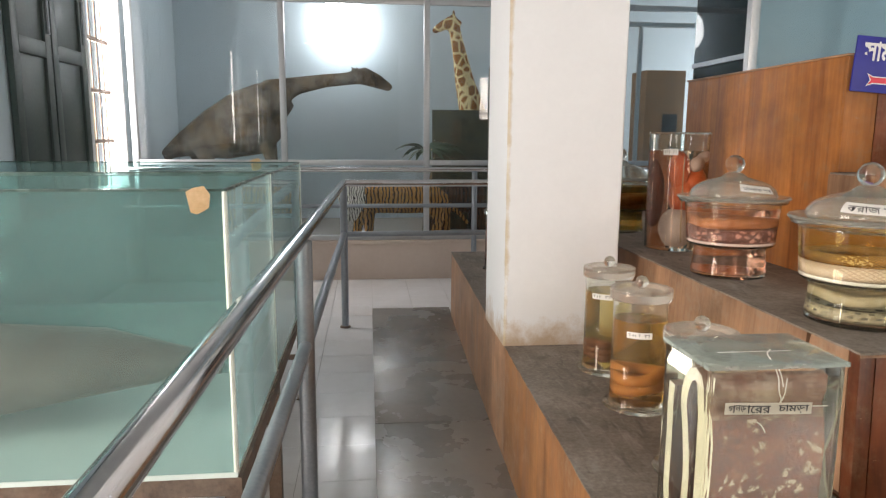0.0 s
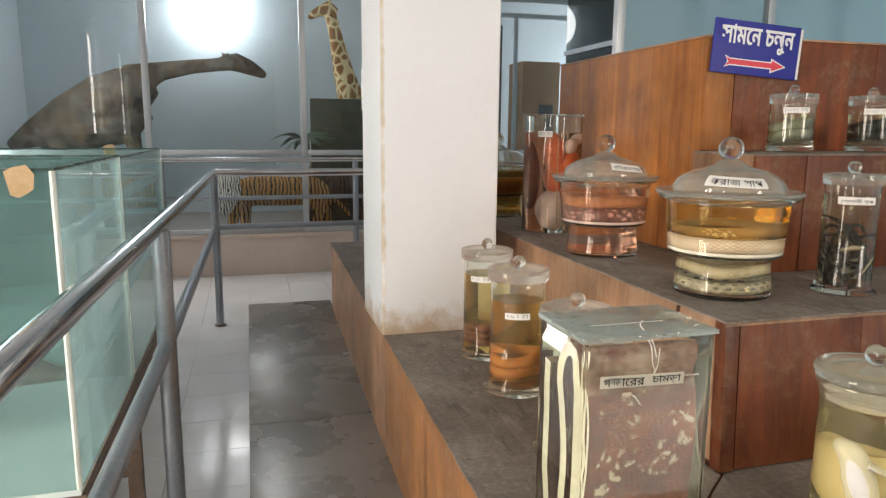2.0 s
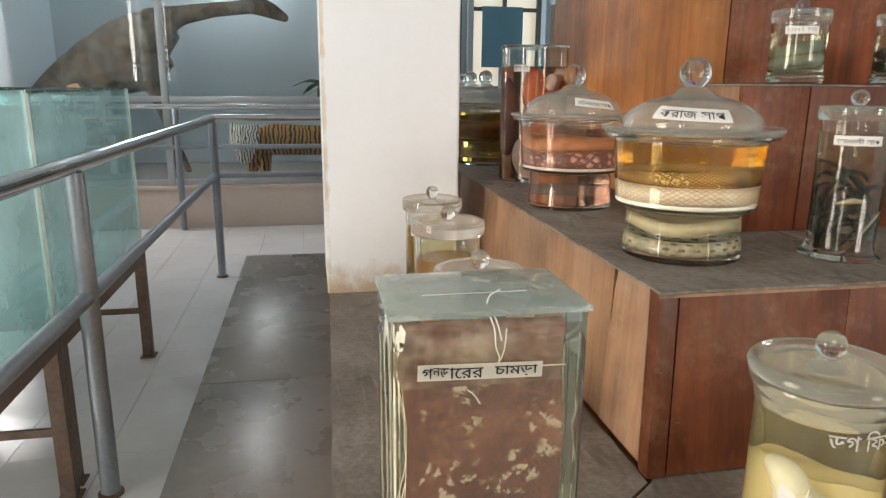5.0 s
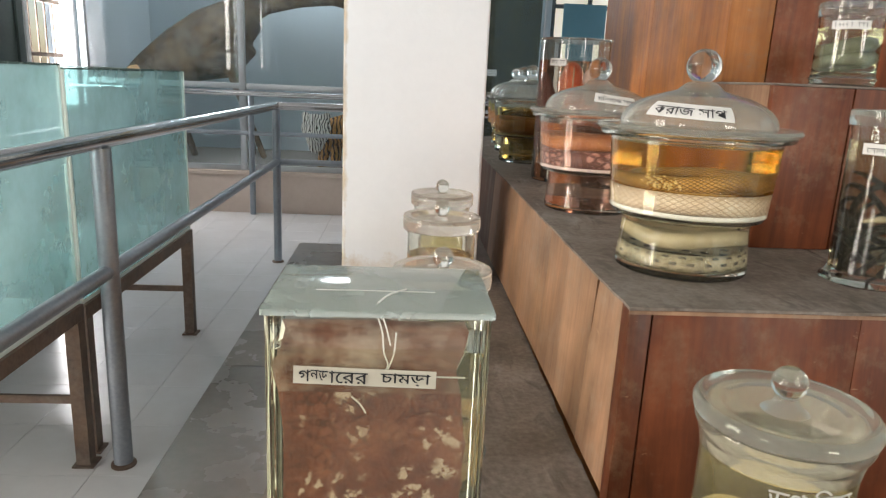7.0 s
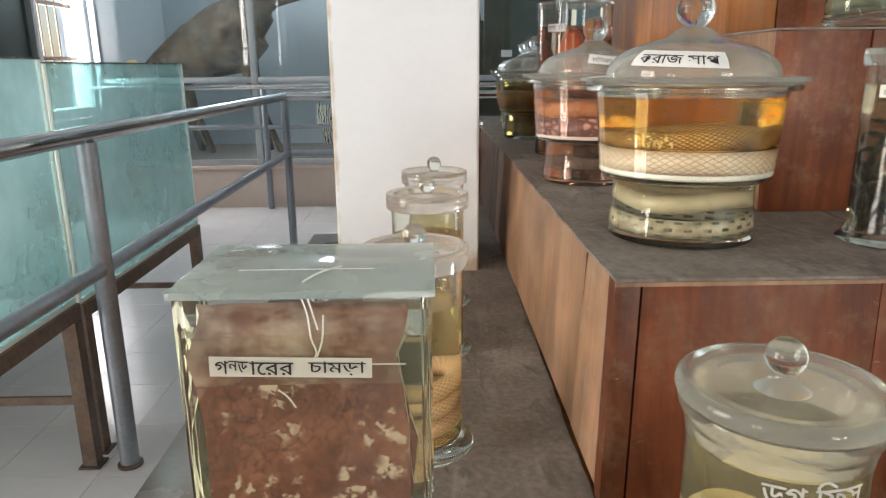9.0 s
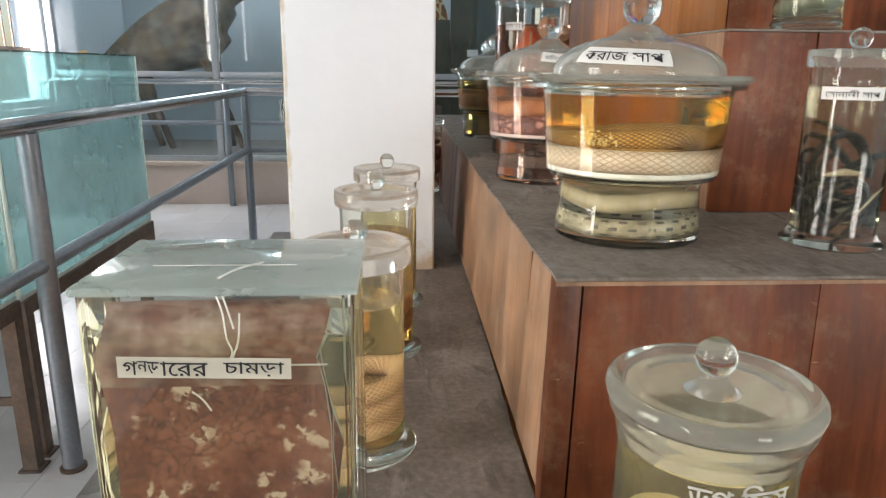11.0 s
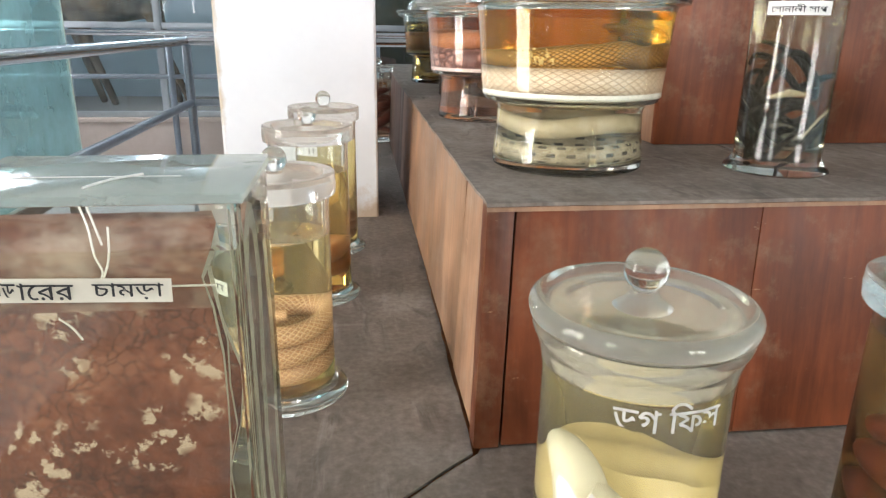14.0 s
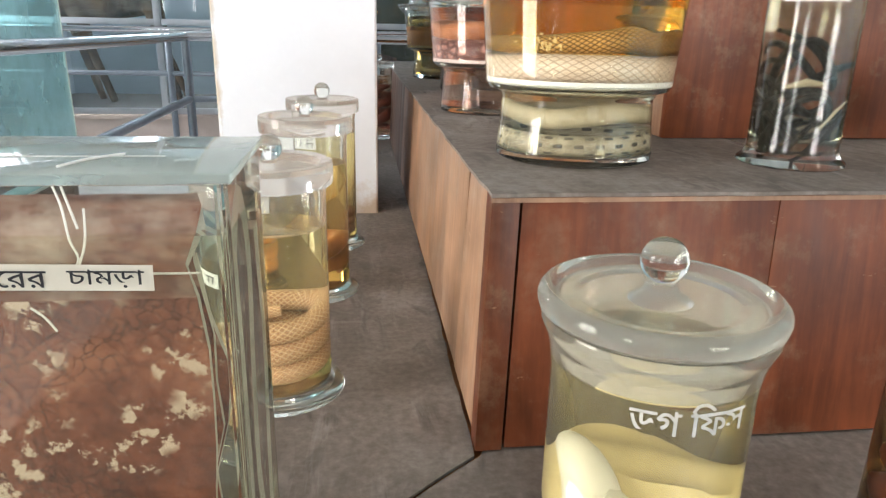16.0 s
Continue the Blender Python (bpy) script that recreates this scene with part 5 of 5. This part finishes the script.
j = tall_jar("tall glass jar of brownish spirit with a paper label", (1.25, 0.862, P), 0.072, 0.27, LIQ_BROWN, 0.25, 0.083, 0.086, 0.0165)
part("specimen", coil(3.6, 0.03, 0.018, 0.02, 0.036, seed=7), DARK_FLESH, j, "brown coiled specimen")
paper_label(j, flat(0.072), 0.215, -128, 0.06, 0.02, words=(3, 2), seed=11)

# rhinoceros hide in a square jar
hx0, hx1, hy0, hy1, hz = 0.476, 0.695, 0.889, 1.045, 0.3605
W, D = hx1 - hx0, hy1 - hy0
hide = thing("hide_jar", "square glass jar with folded brown rhinoceros hide", "jar", (hx0, hy0, P))
g = 0.005
glass_box = boxes((0.004, W - 0.004, 0.004, D - 0.004, 0.001, hz))
inner = box(glass_box, 0.004 + g, W - 0.004 - g, 0.004 + g, D - 0.004 - g, 0.008, hz - 0.0005)
glass_box.faces.ensure_lookup_table()
bmesh.ops.bevel(glass_box, geom=[e for e in glass_box.edges if abs(e.verts[0].co.z - e.verts[1].co.z) > 0.1], offset=0.004, segments=3, affect="EDGES")
clear(part("jar_body", glass_box, HAZY, hide))
clear(part("lid", boxes((0.001, W - 0.001, 0.001, D - 0.001, hz + 0.0008, hz + 0.0075), bevel=0.0012), COVER, hide, "flat glass cover plate"))
c = g + 0.0045
clear(part("spirit", boxes((c, W - c, c, D - c, 0.0085, hz - 0.034)), LIQ_PALE, hide, "pale greenish spirit"))


def folded(x0, x1, thick):
    """A skin folded in upright layers, seen in section from its side."""
    line = []
    for i in range(8):
        line.append((0.023, 0.012 + 0.271 * i / 7))
    for i in range(1, 9):
        a = math.pi - math.pi * i / 8
        line.append((0.052 + 0.029 * math.cos(a), 0.283 + 0.057 * math.sin(a)))
    for i in range(1, 8):
        line.append((0.081 - 0.022 * math.sin(math.pi * i / 8), 0.283 - 0.247 * i / 7))
    for i in range(1, 7):
        a = math.pi + math.pi * i / 6
        line.append((0.092 + 0.015 * math.cos(a), 0.036 + 0.015 * math.sin(a)))
    for i in range(1, 7):
        line.append((0.107 + 0.02 * math.sin(math.pi * i / 8), 0.036 + 0.265 * i / 6))
    bm = bmesh.new()
    n = len(line)
    cols = 14
    front, back = [], []
    for k in range(cols + 1):
        x = x0 + (x1 - x0) * k / cols
        rf, rb = [], []
        for i, (y, z) in enumerate(line):
            y1, z1 = line[min(i + 1, n - 1)]
            y0, z0 = line[max(i - 1, 0)]
            d = Vector((0, y1 - y0, z1 - z0)).normalized()
            nrm = Vector((0, -d.z, d.y))
            xx = x + (0.006 * math.sin(z * 38) + 0.004 * math.sin(z * 90 + i)) * abs(2 * k / cols - 1) ** 3
            w = Vector((xx, y, z)) + nrm * noise.noise(Vector((x * 25, y * 25, z * 25))) * 0.0022
            rf.append(bm.verts.new(w + nrm * thick / 2))
            rb.append(bm.verts.new(w - nrm * thick / 2))
        front.append(rf)
        back.append(rb)
    for k in range(cols):
        for i in range(n - 1):
            bm.faces.new((front[k][i], front[k + 1][i], front[k + 1][i + 1], front[k][i + 1]))
            bm.faces.new((back[k][i], back[k][i + 1], back[k + 1][i + 1], back[k + 1][i]))
    for k in (0, cols):
        for i in range(n - 1):
            f = bm.faces.new((front[k][i], front[k][i + 1], back[k][i + 1], back[k][i]))
            f.material_index = 1
    for k in range(cols):
        bm.faces.new((front[k][0], back[k][0], back[k + 1][0], front[k + 1][0]))
        bm.faces.new((front[k][n - 1], front[k + 1][n - 1], back[k + 1][n - 1], back[k][n - 1]))
    return bm


skin = part("hide", folded(0.018, W - 0.027, 0.02), HIDE, hide, "folded brown skin with pale flaked spots", 50)
skin.data.materials.append(HIDE_EDGE)
skin.data.materials.append(HIDE_TOP)
for f in skin.data.polygons:
    if f.material_index == 0 and f.center.z > 0.29:
        f.material_index = 2
for line in (((0.135, 0.07, hz + 0.0082), (0.118, 0.05, hz + 0.0084), (0.108, 0.024, hz + 0.0083)), ((0.108, 0.02, hz - 0.001), (0.113, 0.013, 0.345), (0.115, 0.0115, 0.325), (0.119, 0.011, 0.312), (0.113, 0.0108, 0.302)),
             ((0.113, 0.02, hz - 0.001), (0.117, 0.013, 0.348), (0.121, 0.0115, 0.332)), ((0.126, 0.0125, 0.345), (0.124, 0.0115, 0.322), (0.117, 0.011, 0.304)),
             ((0.16, 0.0115, 0.301), (0.178, 0.0115, 0.3008), (W - 0.026, 0.013, 0.3005)), ((0.085, 0.0115, 0.279), (0.093, 0.011, 0.272), (0.099, 0.0115, 0.262))):
    part("thread", tube(eased(line, 4), 0.0009, 6), PAPER, hide, "white tying thread")
part("scratch", boxes((0.045, W - 0.055, 0.062, 0.0632, hz + 0.0077, hz + 0.0081)), PAPER, hide, "pale scratch across the cover plate")
tag = part("paper_label", boxes((0.0, 0.134, -0.0006, -0.0001, -0.0088, 0.0088)), PAPER_OLD, hide, "white paper label with black lettering")
tag.matrix_basis = pose(0.031, 0.0035, 0.3035, 0, 1.6, 0)
bm = letters("গ", 0.011, 0.0115, -0.0567, -0.0002, 0.00022)
for text, wide, high, x, y in (("ন", 0.0075, 0.0088, -0.0474, 0.0012), ("ড", 0.0085, 0.0108, -0.0392, -0.0004), ("ােরর", 0.036, 0.0122, -0.0158, -0.0006), ("চাম\u09dcা", 0.047, 0.0122, 0.038, -0.0004)):
    letters(text, wide, high, x, y, 0.00022, bm)
bmesh.ops.rotate(bm, verts=bm.verts[:], matrix=Matrix.Rotation(math.pi / 2, 3, "X"))
bmesh.ops.translate(bm, verts=bm.verts[:], vec=(0.067, -0.0011, 0))
part("lettering", bm, INK, tag, smooth=0)

# bowls on the second step
j = bowl_jar("wide glass bowl of amber spirit with scaly coiled snakes", (1.063, 1.365, Q), LIQ_GOLD, 0.205)
part("snake", coil(1.15, 0.097, 0.0165, 0.1035, 0.002, taper=0.6, wobble=0.015, seed=4, start=2.2, heave=0.0015), SNAKE_PALE, j, "pale snake with netted scales")
part("padding_ring", lathe([(0.098, 0.0982), (0.1135, 0.0985), (0.1165, 0.1015), (0.1165, 0.1065), (0.098, 0.1045), (0.098, 0.0982)], 64), WHITE_FLESH, j, "white ring of padding")
heap = eased([(-0.085, 0.035, 0.148), (-0.088, -0.02, 0.147), (-0.055, -0.068, 0.146), (-0.005, -0.09, 0.151), (0.03, -0.084, 0.156), (0.058, -0.066, 0.15), (0.088, -0.03, 0.156), (0.09, 0.03, 0.152), (0.045, 0.075, 0.158), (-0.02, 0.08, 0.152), (-0.05, 0.05, 0.15)])
part("snake", tube(heap, [0.0035 + 0.0115 * math.sin(math.pi * min(1, 0.06 + i / (len(heap) - 1))) ** 0.5 for i in range(len(heap))], 14), SNAKE_GREY, j, "brown scaly snake lying in a heap")
bm = bmesh.new()
rnd = random.Random(61)
for k in range(60):
    a, rr = radians(208 + 18 * (rnd.random() + rnd.random())), 0.1 + 0.015 * rnd.random()
    ball(bm, rr * math.cos(a), rr * math.sin(a), 0.142 + 0.018 * rnd.random() ** 1.6, *(0.0008 + 0.002 * rnd.random() ** 2 for _ in range(3)), 8)
part("flakes", bm, WHITE_FLESH, j, "white crumbling flakes")
part("snake", coil(1.35, 0.076, 0.0135, 0.045, 0.007, taper=0.35, wobble=0.05, seed=9, heave=0.005), CREAM, j, "cream coiled snake belly")
part("snake", coil(1.1, 0.082, 0.0125, 0.013, 0.003, taper=0.6, wobble=0.03, seed=12), BLACK_BAND, j, "pale snake with black dashes")
paper_label(j, dome_radius, 0.2545, -120, 0.122, 0.02, "করাজ সাপ", tilt=-0.04)

j = bowl_jar("wide glass bowl of pinkish spirit with a patterned snake", (1.046, 1.886, Q), LIQ_PINK, 0.2)
part("snake", coil(1.3, 0.09, 0.022, 0.1, 0.004, taper=0.6, wobble=0.05, seed=14, start=2.2), SNAKE_PINK, j, "pink patterned snake")
part("snake", coil(1.2, 0.08, 0.018, 0.136, 0.008, taper=0.5, wobble=0.1, seed=15, start=2.0), BROWN_FLESH, j, "brown coiled snake")
part("padding_ring", lathe([(0.1, 0.0995), (0.1145, 0.1005), (0.116, 0.106), (0.1, 0.106), (0.1, 0.0995)], 48), WHITE_FLESH, j, "white ring of padding")
paper_label(j, dome_radius, 0.256, -84, 0.095, 0.018, "মিনরাজ সাপ", tilt=-0.1)

for x, y, liq, sd in ((1.06, 2.83, LIQ_AMBER, 21), (1.09, 3.2, LIQ_GOLD, 22), (1.12, 3.56, LIQ_AMBER, 23)):
    j = bowl_jar("wide glass bowl of amber spirit with coiled snake", (x, y, Q), liq, 0.195)
    part("snake", coil(1.5, 0.085, 0.022, 0.1, 0.02, taper=0.5, wobble=0.08, seed=sd), BROWN_FLESH, j, "brown coiled snake")
    part("padding_ring", lathe([(0.1, 0.0995), (0.1145, 0.1005), (0.116, 0.106), (0.1, 0.106), (0.1, 0.0995)], 48), CREAM, j, "cream ring of padding")

# tall jar with red organs
j = thing("specimen_cylinder", "tall glass cylinder with red and grey organs", "jar", (1.1, 2.37, Q), group="glass specimen jars on the steps")
clear(part("jar_body", lathe([(0, 0.001), (0.1, 0.001), (0.103, 0.005), (0.103, 0.405), (0.098, 0.405), (0.098, 0.012), (0, 0.011)], 48), GLASS, j))
clear(part("spirit", lathe([(0, 0.0118), (0.0987, 0.0126), (0.0987, 0.35), (0, 0.35)], 48), LIQ_RED, j, "reddish spirit"))
clear(part("lid", lathe([(0, 0.4056), (0.106, 0.4056), (0.107, 0.409), (0.106, 0.4125), (0, 0.4125)], 48), LID, j, "flat glass cover plate"))
def organ(masses, seed):
    """Soft lobes run together, with an uneven skin."""
    bm = bmesh.new()
    for x, y, z, a, b2, c2 in masses:
        for v in ball(bm, x, y, z, a, b2, c2, 20):
            v.co += Vector((1, 1, 0.6)) * noise.noise(v.co * 26 + Vector((seed, 0, 0))) * 0.008
            reach = 0.09 / max(0.09, math.hypot(v.co.x, v.co.y))
            v.co.x, v.co.y = v.co.x * reach, v.co.y * reach
    return bm


part("organ", organ(((-0.012, -0.035, 0.28, 0.03, 0.04, 0.07), (0.005, -0.03, 0.2, 0.042, 0.045, 0.065), (0.035, -0.035, 0.245, 0.035, 0.04, 0.05)), 1), RED_FLESH, j, "orange-red organ")
part("organ", organ(((0.034, -0.055, 0.305, 0.022, 0.022, 0.026), (0.064, -0.02, 0.33, 0.02, 0.03, 0.018)), 5), GREY_FLESH, j, "grey-white lobes")
part("organ", organ(((-0.01, -0.035, 0.085, 0.055, 0.05, 0.07), (0.03, -0.02, 0.13, 0.03, 0.04, 0.04)), 9), GREY_FLESH, j, "grey-white organ")
part("organ", organ(((0.06, 0.02, 0.22, 0.03, 0.03, 0.12), (-0.06, 0.02, 0.2, 0.03, 0.03, 0.12)), 3), DARK_FLESH, j, "dark red tissue")
part("cord", tube(eased([(-0.02, -0.088, 0.33), (-0.022, -0.09, 0.2), (-0.02, -0.09, 0.1), (-0.016, -0.085, 0.03)]), 0.0022, 8), CREAM, j, "pale hanging cord")
paper_label(j, flat(0.103), 0.345, -130, 0.05, 0.02, words=(3, 2), seed=52)

# smaller jars on the second and third step
j = tall_jar("glass jar with tangled dark snakes and golden label", (1.345, 1.308, Q), 0.056, 0.243, LIQ_CLEAR, 0.222, 0.061, 0.068, 0.0145, rim=0.024)
bm = bmesh.new()
rnd = random.Random(31)
for k in range(17):
    a, z = rnd.random() * 6.28, 0.022 + 0.1 * rnd.random() ** 1.4
    pts = []
    for i in range(16):
        s = i / 15
        rr = 0.034 + 0.009 * math.sin(5 * s + k)
        pts.append((rr * math.cos(a + 2.6 * s), rr * math.sin(a + 2.6 * s), z + 0.028 * math.sin(4.5 * s + k) + 0.02 * s))
    tube(pts, [0.0026 + 0.0022 * math.sin(math.pi * i / 15) for i in range(16)], 8, bm)
part("snakes", bm, DARK_SNAKE, j, "tangled blackened snakes")
bm = tube([(-0.036, -0.02, 0.1), (-0.02, -0.038, 0.108), (0.0, -0.042, 0.106)], [0.002, 0.005, 0.002], 8)
tube([(0.0, -0.044, 0.05), (0.02, -0.042, 0.075), (0.036, -0.03, 0.085)], [0.0015, 0.002, 0.0012], 8, bm)
part("snake_belly", bm, CREAM, j, "pale snake belly")
paper_label(j, flat(0.056), 0.211, -124, 0.076, 0.0165, "েসানালী সাপ")

j = tall_jar("glass jar with pale greenish spirit and label", (1.64, 1.33, Q), 0.06, 0.235, LIQ_PALE, 0.21, 0.069, 0.074, 0.0145, rim=0.02)
part("specimen", coil(3.0, 0.03, 0.017, 0.018, 0.032, seed=33), GREEN_FLESH, j, "grey-green coiled specimen")
paper_label(j, flat(0.06), 0.185, -120, 0.06, 0.016, words=(4, 3), seed=34)

for x, sd, liq, sp in ((1.45, 41, LIQ_PALE, GREEN_FLESH), (1.715, 42, LIQ_PALE, DARK_SNAKE), (2.02, 43, LIQ_PALE, GREEN_FLESH)):
    j = tall_jar("short glass jar with murky specimen and label", (x, 1.625, R), 0.056, 0.126, liq, 0.106, 0.0595, 0.058, 0.0135, rim=0.027)
    part("specimen", coil(2.2, 0.028, 0.014, 0.017, 0.024, seed=sd), sp, j, "murky coiled specimen")
    paper_label(j, flat(0.056), 0.11, -122, 0.066, 0.015, words=(5, 3), seed=sd)

# red jars behind the pillar
for x, y in ((0.66, 3.5), (0.86, 3.42)):
    j = tall_jar("narrow glass jar of red spirit behind the pillar", (x, y, P), 0.058, 0.29, LIQ_RED, 0.26, 0.066, 0.07)
    part("specimen", coil(3.0, 0.03, 0.02, 0.02, 0.06, seed=51), DARK_FLESH, j, "dark red specimen")

# ---- floor tiles ----
size, gap = 0.3, 0.002
tile = boxes((gap / 2, size - gap / 2, gap / 2, size - gap / 2, -0.0055, 0.0))
first = part("tile", tile, TILE, floor)
first.location = (-2.08, 1.23, 0)
rest = bmesh.new()
for i in range(21):
    for k in range(38):
        x, y = -2.08 + i * size, -3.27 + k * size
        if i < 7 and 1.1 < y < 6.1:
            if (i, k) != (0, 15):
                ob = new("tile", first.data)
                ob.parent, ob.location = floor, (x, y, 0)
        else:
            box(rest, x + gap / 2, x + size - gap / 2, y + gap / 2, y + size - gap / 2, -0.0055, 0)
tagged(part("far_tiles", rest, TILE, floor, smooth=0), kind="stuff")
